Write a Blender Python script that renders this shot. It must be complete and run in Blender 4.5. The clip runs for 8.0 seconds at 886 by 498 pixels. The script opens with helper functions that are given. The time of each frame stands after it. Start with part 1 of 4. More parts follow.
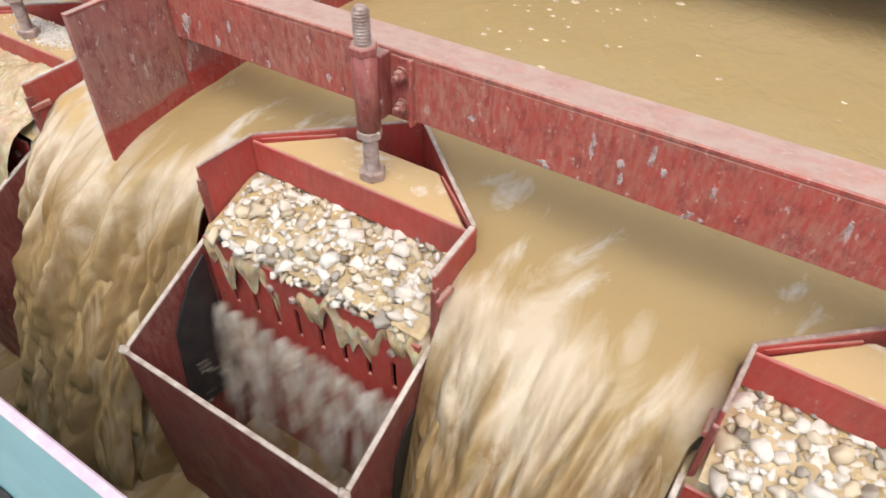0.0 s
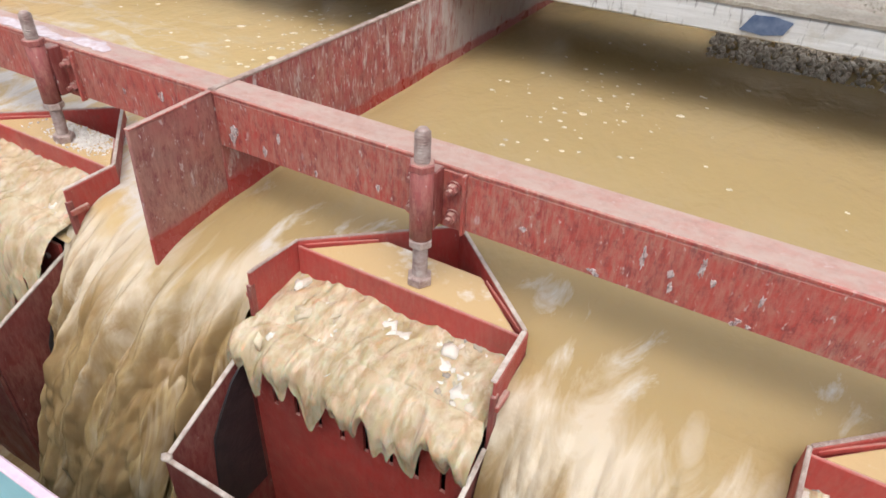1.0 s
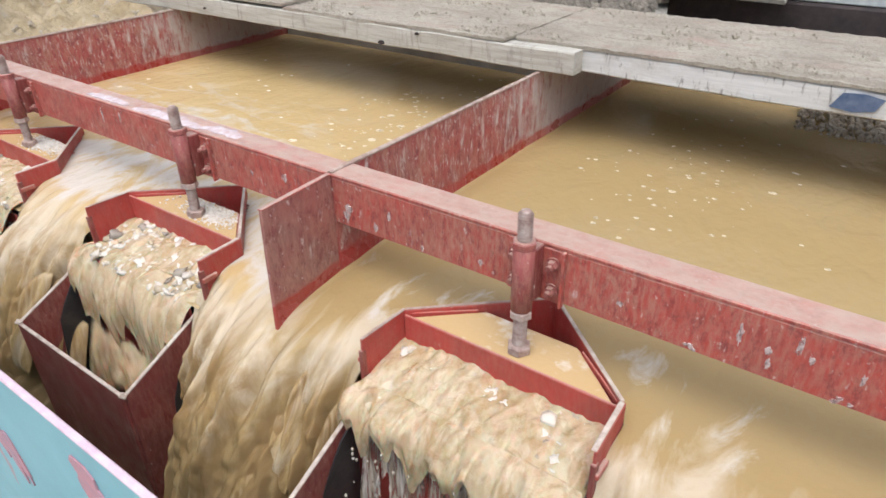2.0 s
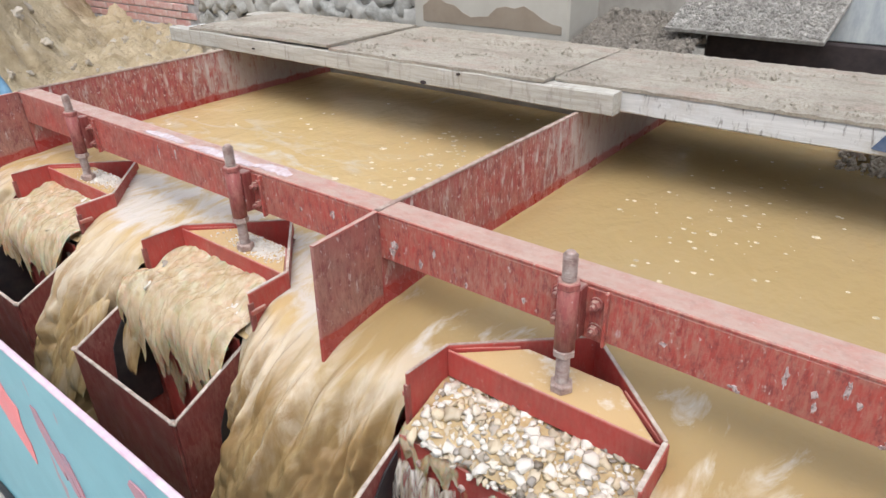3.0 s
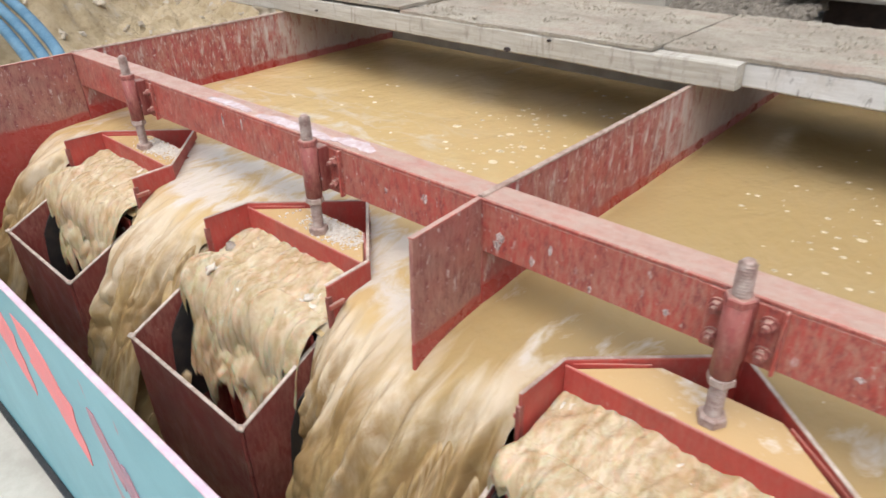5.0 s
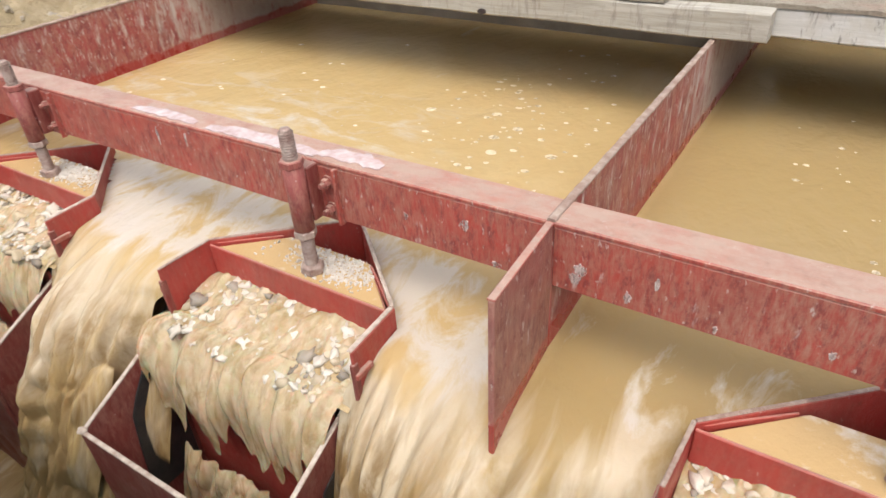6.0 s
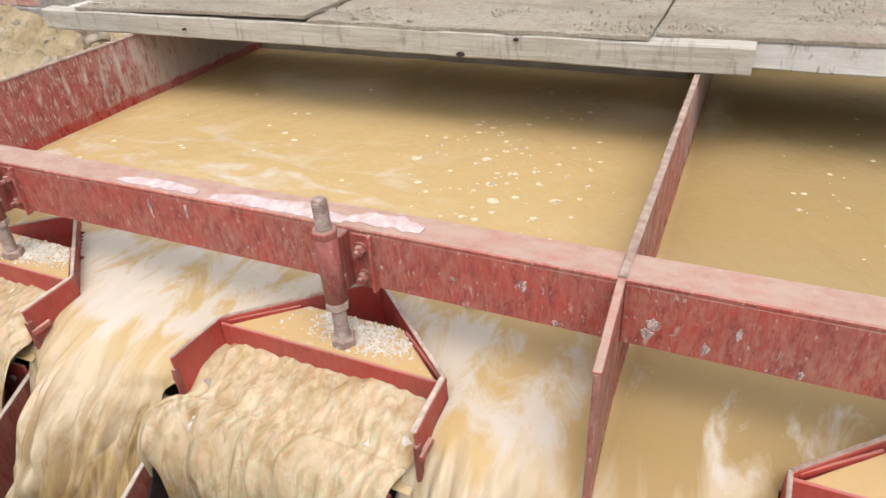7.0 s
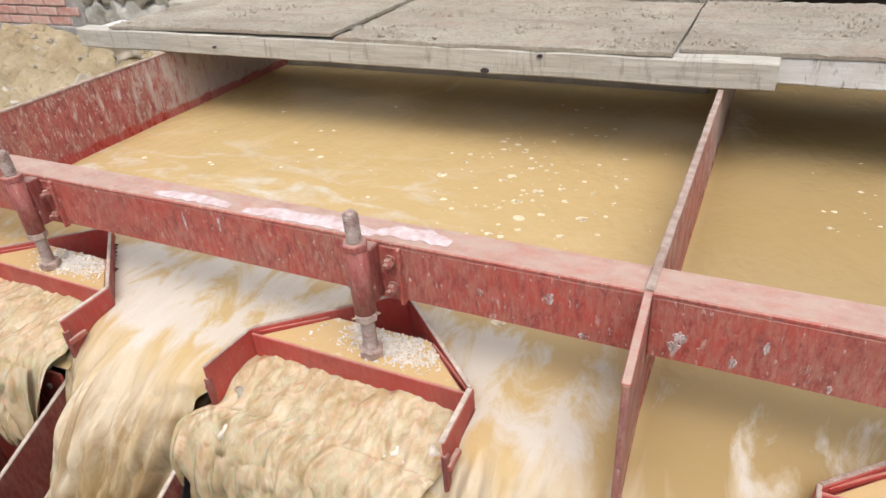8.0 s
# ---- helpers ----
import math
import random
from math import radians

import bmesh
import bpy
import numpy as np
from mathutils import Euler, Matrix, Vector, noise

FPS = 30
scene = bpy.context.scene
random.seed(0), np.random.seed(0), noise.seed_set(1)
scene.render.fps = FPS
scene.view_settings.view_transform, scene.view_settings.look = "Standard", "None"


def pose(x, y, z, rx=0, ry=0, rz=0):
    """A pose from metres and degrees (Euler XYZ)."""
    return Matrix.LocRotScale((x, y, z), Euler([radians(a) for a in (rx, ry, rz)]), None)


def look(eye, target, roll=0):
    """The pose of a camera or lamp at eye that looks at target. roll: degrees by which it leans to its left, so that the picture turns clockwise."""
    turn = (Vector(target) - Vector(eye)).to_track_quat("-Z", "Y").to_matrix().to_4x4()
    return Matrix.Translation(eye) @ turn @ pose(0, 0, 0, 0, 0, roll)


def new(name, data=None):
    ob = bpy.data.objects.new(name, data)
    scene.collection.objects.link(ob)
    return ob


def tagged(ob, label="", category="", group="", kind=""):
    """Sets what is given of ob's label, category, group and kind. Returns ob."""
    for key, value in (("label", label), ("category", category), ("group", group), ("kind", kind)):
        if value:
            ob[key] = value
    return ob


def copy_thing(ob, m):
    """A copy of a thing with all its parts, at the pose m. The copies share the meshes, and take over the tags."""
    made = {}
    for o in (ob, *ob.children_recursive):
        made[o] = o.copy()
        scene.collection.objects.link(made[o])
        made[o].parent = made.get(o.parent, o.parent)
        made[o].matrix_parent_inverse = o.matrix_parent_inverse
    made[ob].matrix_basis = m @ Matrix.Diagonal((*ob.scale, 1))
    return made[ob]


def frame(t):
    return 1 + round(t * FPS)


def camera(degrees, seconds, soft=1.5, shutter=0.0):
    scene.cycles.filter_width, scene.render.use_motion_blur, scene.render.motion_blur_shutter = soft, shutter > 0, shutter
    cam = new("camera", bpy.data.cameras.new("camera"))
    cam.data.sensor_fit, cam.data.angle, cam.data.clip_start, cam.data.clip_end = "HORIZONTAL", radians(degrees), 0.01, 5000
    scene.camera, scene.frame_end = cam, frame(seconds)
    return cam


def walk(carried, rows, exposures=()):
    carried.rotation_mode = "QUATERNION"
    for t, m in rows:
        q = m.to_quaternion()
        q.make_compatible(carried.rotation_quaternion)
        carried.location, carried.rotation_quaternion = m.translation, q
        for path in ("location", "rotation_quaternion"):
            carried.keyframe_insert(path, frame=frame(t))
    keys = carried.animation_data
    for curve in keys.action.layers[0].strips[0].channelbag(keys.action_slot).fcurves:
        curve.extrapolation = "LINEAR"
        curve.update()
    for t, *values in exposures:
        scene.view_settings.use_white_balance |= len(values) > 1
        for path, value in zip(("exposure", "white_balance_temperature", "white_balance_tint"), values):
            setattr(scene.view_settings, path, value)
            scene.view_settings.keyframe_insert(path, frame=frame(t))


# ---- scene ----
cam = camera(67.6, 8.0, shutter=0.25)
PATH = [
    (0, (1.404, -0.968, 0.841), (0.624, 0.276, -0.517), 0.8),
    (0.5, (1.275, -1.032, 0.875), (0.502, 0.285, -0.416), 2.3),
    (1, (1.256, -1.069, 0.913), (0.481, 0.357, -0.256), 2.7),
    (1.5, (1.26, -1.116, 0.967), (0.328, 0.289, -0.108), -1.4),
    (2, (1.248, -1.169, 0.995), (0.225, 0.218, -0.02), -1.0),
    (2.2, (1.234, -1.182, 1.011), (0.178, 0.194, 0.016), -1.1),
    (3.5, (1.241, -1.225, 1.035), (0.105, 0.142, 0.119), -1.2),
    (4, (1.201, -1.221, 1.022), (0.051, 0.13, 0.1), -0.2),
    (4.5, (1.113, -1.225, 0.993), (-0.016, 0.132, 0.052), 0.9),
    (5, (0.926, -1.138, 0.954), (-0.252, 0.133, -0.045), -1.5),
    (5.2, (0.81, -1.087, 0.919), (-0.381, 0.149, -0.108), -3.4),
    (6.3, (0.306, -0.975, 0.919), (-0.529, 0.445, -0.216), -4.8),
    (6.5, (0.235, -0.989, 0.95), (-0.564, 0.466, -0.166), -5.7),
    (7, (0.143, -1.019, 0.963), (-0.603, 0.497, -0.108), -4.0),
    (7.5, (0.116, -1.045, 0.973), (-0.675, 0.458, -0.084), -3.7),
    (8, (0.135, -1.048, 0.977), (-0.668, 0.465, -0.055), -4.7),
]
walk(cam, [(t, look(eye, target, roll)) for t, eye, target, roll in PATH],
     [(0.0, 0.72, 6200, 10), (1.0, 0.72, 6020, 10), (1.6, 0.72, 5950, 10), (4.2, 0.72, 5950, 10), (5.2, 0.72, 6250, 10), (6.4, 0.72, 6500, 10), (8.0, 0.72, 6300, 10)])


# ---- light ----
world = bpy.data.worlds.new("sky")
scene.world = world
world.use_nodes = True
wn, wl = world.node_tree.nodes, world.node_tree.links
sky = wn.new("ShaderNodeTexSky")
sky.sky_type, sky.sun_disc = "NISHITA", False
sky.sun_elevation, sky.sun_rotation = radians(67), radians(151)
sky.dust_density, sky.air_density = 5.0, 1.0
hsv = wn.new("ShaderNodeHueSaturation")
hsv.inputs["Saturation"].default_value = 0.45
wl.new(sky.outputs[0], hsv.inputs["Color"])
wl.new(hsv.outputs[0], wn["Background"].inputs["Color"])
wn["Background"].inputs["Strength"].default_value = 0.15
sun = new("sun", bpy.data.lights.new("sun", "SUN"))
sun.data.energy, sun.data.angle, sun.data.color = 0.85, radians(70), (1.0, 0.97, 0.92)
sun.matrix_world = look((1.3, -2.35, 6.3), (0, 0, 0))
scene.view_settings.exposure = 0.72


# ---- materials ----
class Nodes:
    """A small wrapper that keeps node code short."""

    def __init__(self, name):
        self.mat = bpy.data.materials.new(name)
        self.mat.use_nodes = True
        self.n, self.l = self.mat.node_tree.nodes, self.mat.node_tree.links
        self.bsdf = self.n["Principled BSDF"]
        self.tc = self.n.new("ShaderNodeTexCoord")

    def coords(self, out="Object", scale=(1, 1, 1)):
        m = self.n.new("ShaderNodeMapping")
        m.inputs["Scale"].default_value = scale
        self.l.new(self.tc.outputs[out], m.inputs[0])
        return m.outputs[0]

    def noise(self, vec, scale, detail=4, rough=0.6, dist=0.0):
        k = self.n.new("ShaderNodeTexNoise")
        k.inputs["Scale"].default_value, k.inputs["Detail"].default_value = scale, detail
        k.inputs["Roughness"].default_value, k.inputs["Distortion"].default_value = rough, dist
        self.l.new(vec, k.inputs["Vector"])
        return k.outputs["Fac"]

    def ramp(self, fac, lo, hi, a=0.0, b=1.0):
        m = self.n.new("ShaderNodeMapRange")
        for key, v in (("From Min", lo), ("From Max", hi), ("To Min", a), ("To Max", b)):
            m.inputs[key].default_value = v
        self.l.new(fac, m.inputs["Value"])
        return m.outputs["Result"]

    def mix(self, fac, a, b):
        m = self.n.new("ShaderNodeMix")
        m.data_type = "RGBA"
        for idx, v in ((0, fac), (6, a), (7, b)):
            if isinstance(v, (int, float)):
                m.inputs[idx].default_value = v
            elif isinstance(v, tuple):
                m.inputs[idx].default_value = (*v, 1)
            else:
                self.l.new(v, m.inputs[idx])
        return m.outputs[2]

    def math(self, op, a, b=0.0):
        m = self.n.new("ShaderNodeMath")
        m.operation = op
        for idx, v in ((0, a), (1, b)):
            if isinstance(v, (int, float)):
                m.inputs[idx].default_value = v
            else:
                self.l.new(v, m.inputs[idx])
        return m.outputs[0]

    def up(self):
        """1 on faces that look up, where dust settles."""
        g = self.n.new("ShaderNodeNewGeometry")
        s = self.n.new("ShaderNodeSeparateXYZ")
        self.l.new(g.outputs["Normal"], s.inputs[0])
        return self.ramp(s.outputs["Z"], 0.6, 0.95)

    def bump(self, height, strength=0.3, distance=0.01):
        b = self.n.new("ShaderNodeBump")
        b.inputs["Strength"].default_value, b.inputs["Distance"].default_value = strength, distance
        self.l.new(height, b.inputs["Height"])
        self.l.new(b.outputs[0], self.bsdf.inputs["Normal"])

    def done(self, color, rough=0.6, metal=0.0, ior=1.45):
        for key, v in (("Base Color", color), ("Roughness", rough), ("Metallic", metal)):
            sock = self.bsdf.inputs[key]
            if isinstance(v, tuple):
                sock.default_value = (*v, 1)
            elif isinstance(v, (int, float)):
                sock.default_value = v
            else:
                self.l.new(v, sock)
        self.bsdf.inputs["IOR"].default_value = ior
        return self.mat

    def random(self):
        return self.n.new("ShaderNodeObjectInfo").outputs["Random"]


def red_paint(name, splash=0.635, dust=0.9, base=(0.42, 0.062, 0.045), film_to=0.55, streaks=False, wet=None):
    k = Nodes(name)
    o = k.coords()
    big = k.ramp(k.noise(o, 5, 5), 0.35, 0.68)
    col = k.mix(big, base, (base[0] * 0.72, base[1] * 1.25, base[2] * 1.25))
    # film of dried mud in fine runs drawn downwards, thick in some stretches and thin in others
    stretch = k.ramp(k.noise(k.coords(scale=(2.6, 2.6, 4.0)), 1.5, 4, 0.6), 0.36, 0.62, 0.35, 1.0)
    runs = k.ramp(k.noise(k.coords(scale=(70, 70, 17)), 1.4, 7, 0.72, 0.4), 0.40, 0.62, 0, film_to * 1.25)
    col = k.mix(k.math("MULTIPLY", runs, stretch), col, (0.40, 0.205, 0.15))
    dark = k.ramp(k.noise(k.coords(scale=(1, 1, 0.45)), 42, 8, 0.8), 0.50, 0.62, 0, 1.05 * film_to)
    col = k.mix(dark, col, (0.17, 0.035, 0.036))
    rust = k.ramp(k.noise(o, 38, 8, 0.8), 0.56, 0.68, 0, 0.6)
    col = k.mix(rust, col, (0.19, 0.075, 0.05))
    # pale splashes, large and small, with soft borders
    spot = k.ramp(k.noise(k.coords(scale=(1, 1, 0.33)), 30, 6, 0.62, 0.3), splash, splash + 0.11, 0, 0.75)
    col = k.mix(spot, col, (0.60, 0.53, 0.49))
    speck = k.ramp(k.noise(k.coords(scale=(1, 1, 0.5)), 85, 4, 0.6, 0.3), splash - 0.01, splash + 0.06, 0, 0.7)
    col = k.mix(speck, col, (0.56, 0.46, 0.41))
    if streaks:
        run = k.ramp(k.noise(k.coords(scale=(34, 34, 9)), 1.2, 8, 0.72, 0.3), 0.54, 0.68, 0, 0.8)
        col = k.mix(run, col, (0.56, 0.46, 0.40))
        along = k.n.new("ShaderNodeSeparateXYZ")
        k.l.new(k.tc.outputs["Object"], along.inputs[0])
        lime = k.math("ADD", k.noise(k.coords(scale=(20, 20, 6)), 1.5, 8, 0.75), k.ramp(along.outputs["Y"], 0.55, 1.35, -0.16, 0.22))
        col = k.mix(k.ramp(lime, 0.52, 0.68, 0, 0.8), col, (0.47, 0.41, 0.36))
    # dust on the faces that look up, worn through to red in patches
    cover = k.ramp(k.noise(k.coords(scale=(0.5, 1, 1)), 26, 8, 0.78), 0.34, 0.58, 0.5 * dust, dust)
    col = k.mix(k.math("MULTIPLY", k.up(), cover), col, (0.42, 0.31, 0.245))
    rough = k.ramp(k.noise(o, 12, 4), 0.3, 0.7, 0.32, 0.72)
    if wet is not None:
        sep = k.n.new("ShaderNodeSeparateXYZ")
        k.l.new(k.tc.outputs["Object"], sep.inputs[0])
        edge = k.math("SUBTRACT", sep.outputs["Z"], k.ramp(k.noise(o, 9, 4), 0.3, 0.7, 0.0, 0.02))
        damp = k.ramp(edge, wet, wet - 0.012, 0, 0.7)
        col = k.mix(damp, col, (0.33, 0.022, 0.018))
        rough = k.math("SUBTRACT", rough, k.math("MULTIPLY", damp, 0.3))
    k.bump(k.math("ADD", k.noise(o, 90, 6, 0.75), k.math("MULTIPLY", spot, 0.4)), 0.4, 0.005)
    return k.done(col, rough)


RED = red_paint("red_paint", film_to=0.72)
RED_SPLASHED = red_paint("red_paint_splashed", 0.60, base=(0.36, 0.06, 0.055), film_to=0.75, streaks=True, wet=0.0)
RED_MUDDY = red_paint("red_paint_muddy", 0.635, 0.9, (0.33, 0.105, 0.085), 0.75, wet=-0.03)
RED_CLEAN = red_paint("red_paint_wet", 0.70, 0.5, (0.42, 0.045, 0.034), 0.2)
RED_DULL = red_paint("red_paint_dull", 0.70, 0.6, (0.22, 0.034, 0.028), 0.4)
RED_FITTING = red_paint("red_paint_fitting", 0.66, 0.7, (0.30, 0.06, 0.052), 0.7)


def simple(name, a, b, scale, rough=0.7, metal=0.0, bump=0.3, stretch=(1, 1, 1), fine=80, lo=0.35, hi=0.68, distance=0.005, coords="Object"):
    k = Nodes(name)
    v = k.coords(coords, stretch)
    col = k.mix(k.ramp(k.noise(v, scale, 6, 0.65), lo, hi), a, b)
    k.bump(k.noise(v, fine, 5, 0.7), bump, distance)
    return k.done(col, rough, metal)


WORN_EDGE = simple("rusty_gritty_edge", (0.30, 0.19, 0.15), (0.50, 0.40, 0.33), 30, 0.85, 0, 0.9, fine=120, distance=0.008)
BARE = simple("worn_bare_steel", (0.36, 0.27, 0.21), (0.60, 0.52, 0.44), 45, 0.55, 0.1, 0.6)
RUSTY = simple("muddy_threaded_steel", (0.27, 0.17, 0.14), (0.50, 0.41, 0.35), 40, 0.6, 0.2)
RUBBER = simple("wet_black_rubber", (0.02, 0.02, 0.022), (0.045, 0.038, 0.035), 20, 0.3)


def dusty_mat():
    k = Nodes("dusty_boards")
    o = k.coords()
    col = k.mix(k.ramp(k.noise(o, 2.2, 7, 0.7), 0.35, 0.65), (0.32, 0.28, 0.22), (0.45, 0.405, 0.325))
    col = k.mix(k.ramp(k.noise(k.coords(scale=(1, 2.2, 1)), 3.0, 7, 0.7), 0.52, 0.66, 0, 0.6), col, (0.40, 0.275, 0.215))
    col = k.mix(k.ramp(k.noise(k.coords(scale=(0.6, 4, 1)), 3.4, 6, 0.7, 0.5), 0.52, 0.64, 0, 0.6), col, (0.27, 0.225, 0.175))
    col = k.mix(k.ramp(k.noise(o, 34, 7, 0.75), 0.52, 0.63, 0, 0.65), col, (0.23, 0.185, 0.145))
    col = k.mix(k.ramp(k.noise(o, 17, 6, 0.7), 0.56, 0.70, 0, 0.5), col, (0.52, 0.47, 0.39))
    col = k.mix(k.ramp(k.noise(o, 95, 5, 0.8), 0.50, 0.62, 0, 0.55), col, (0.20, 0.165, 0.125))
    k.bump(k.math("ADD", k.noise(o, 16, 9, 0.8), k.noise(o, 90, 6, 0.8)), 0.8, 0.012)
    return k.done(col, 0.95)


DUSTY = dusty_mat()
CRUMB = simple("dry_earth_crumb", (0.26, 0.22, 0.165), (0.44, 0.39, 0.31), 40, 0.95, 0, 0.6)
TAN_RUBBLE = simple("grey_brown_gravel", (0.30, 0.25, 0.185), (0.52, 0.455, 0.36), 30, 0.9, 0, 0.7, fine=70, distance=0.01)
DARK_RUBBLE = simple("dark_earthy_rubble", (0.13, 0.11, 0.088), (0.28, 0.245, 0.195), 22, 0.95, 0, 0.8, fine=70, distance=0.02)
RUBBLE = simple("grey_rubble", (0.24, 0.22, 0.19), (0.42, 0.39, 0.34), 25, 0.95, 0, 0.8, fine=70, distance=0.02)
CONCRETE = simple("concrete", (0.30, 0.28, 0.24), (0.42, 0.39, 0.34), 5, 0.9, 0, 0.4)
MORTAR = simple("mortar", (0.28, 0.27, 0.26), (0.44, 0.42, 0.40), 14, 0.95, 0, 0.8, fine=50, distance=0.02)


def wood_mat():
    k = Nodes("weathered_timber")
    v = k.coords(scale=(1.2, 14, 22))
    grain = k.noise(v, 3, 8, 0.7, 0.6)
    col = k.mix(k.ramp(grain, 0.35, 0.65), (0.33, 0.30, 0.245), (0.48, 0.45, 0.385))
    drip = k.ramp(k.noise(k.coords(scale=(26, 2, 4)), 1.5, 6, 0.7), 0.56, 0.68, 0, 0.7)
    col = k.mix(drip, col, (0.22, 0.19, 0.15))
    pale = k.ramp(k.noise(k.coords(), 5, 4), 0.52, 0.68, 0, 0.6)
    col = k.mix(pale, col, (0.50, 0.48, 0.43))
    knot = k.ramp(k.noise(k.coords(scale=(1, 2, 3)), 14, 8, 0.8), 0.55, 0.66, 0, 0.6)
    col = k.mix(knot, col, (0.27, 0.25, 0.22))
    k.bump(grain, 0.5, 0.006)
    return k.done(col, 0.85)


WOOD = wood_mat()


def limed_mat():
    k = Nodes("limewashed_timber")
    grain = k.noise(k.coords(scale=(1.2, 14, 22)), 3, 8, 0.7, 0.6)
    col = k.mix(k.ramp(grain, 0.35, 0.65), (0.47, 0.46, 0.43), (0.62, 0.61, 0.58))
    col = k.mix(k.ramp(k.noise(k.coords(), 7, 7, 0.7), 0.50, 0.66, 0, 0.6), col, (0.40, 0.36, 0.29))
    drip = k.ramp(k.noise(k.coords(scale=(34, 3, 8)), 1.5, 6, 0.7, 0.4), 0.56, 0.66, 0, 0.8)
    col = k.mix(drip, col, (0.17, 0.15, 0.13))
    k.bump(grain, 0.5, 0.006)
    return k.done(col, 0.85)


LIMED = limed_mat()


def earth_mat():
    k = Nodes("ochre_earth_bank")
    o = k.coords()
    col = k.mix(k.ramp(k.noise(o, 3, 8, 0.7), 0.35, 0.65), (0.39, 0.295, 0.165), (0.61, 0.50, 0.325))
    col = k.mix(k.ramp(k.noise(o, 11, 6, 0.7), 0.55, 0.7, 0, 0.6), col, (0.54, 0.48, 0.39))
    col = k.mix(k.ramp(k.noise(o, 26, 7, 0.75), 0.55, 0.66, 0, 0.6), col, (0.27, 0.195, 0.115))
    k.bump(k.noise(o, 25, 9, 0.75), 1.0, 0.04)
    return k.done(col, 0.95)


EARTH = earth_mat()


def varied(name, a, b, c, rough=0.8, scale=16, bump=0.5):
    """A colour per piece, with grain."""
    k = Nodes(name)
    o = k.coords()
    r = k.random()
    col = k.mix(r, a, b)
    col = k.mix(k.ramp(k.noise(o, scale, 6, 0.7), 0.45, 0.7, 0, 0.7), col, c)
    k.bump(k.noise(o, 60, 6, 0.7), bump, 0.008)
    return k.done(col, rough)


BRICK = varied("old_red_brick", (0.44, 0.22, 0.19), (0.52, 0.33, 0.29), (0.56, 0.50, 0.46))
STONE = varied("grey_field_stone", (0.27, 0.265, 0.235), (0.44, 0.42, 0.37), (0.50, 0.48, 0.43), scale=9)


ROCK = varied("earthy_rock", (0.36, 0.30, 0.22), (0.50, 0.44, 0.35), (0.58, 0.50, 0.38), scale=9)


def pebble_mat():
    k = Nodes("wet_quartz_pebble")
    r = k.random()
    cr = k.n.new("ShaderNodeValToRGB")
    el = cr.color_ramp.elements
    el[0].position, el[0].color = 0.0, (0.09, 0.08, 0.07, 1)
    el[1].position, el[1].color = 1.0, (0.64, 0.61, 0.55, 1)
    for p, c in ((0.07, (0.26, 0.24, 0.22, 1)), (0.18, (0.42, 0.35, 0.25, 1)), (0.36, (0.58, 0.48, 0.33, 1)), (0.55, (0.60, 0.55, 0.48, 1)), (0.72, (0.65, 0.61, 0.54, 1))):
        e = el.new(p)
        e.color = c
    k.l.new(r, cr.inputs[0])
    col = k.mix(k.ramp(k.noise(k.coords(), 55, 5, 0.7), 0.44, 0.66, 0, 0.7), cr.outputs[0], (0.44, 0.32, 0.17))
    k.bump(k.noise(k.coords(), 90, 4), 0.25, 0.004)
    return k.done(col, 0.14)


PEBBLE = pebble_mat()

MUD = (0.44, 0.313, 0.145)
MUD_DEEP = (0.215, 0.132, 0.055)
FOAM = (0.50, 0.412, 0.295)
# pale tone for sky reflections painted into the water colour
SKY_SHEEN = (0.54, 0.51, 0.465)


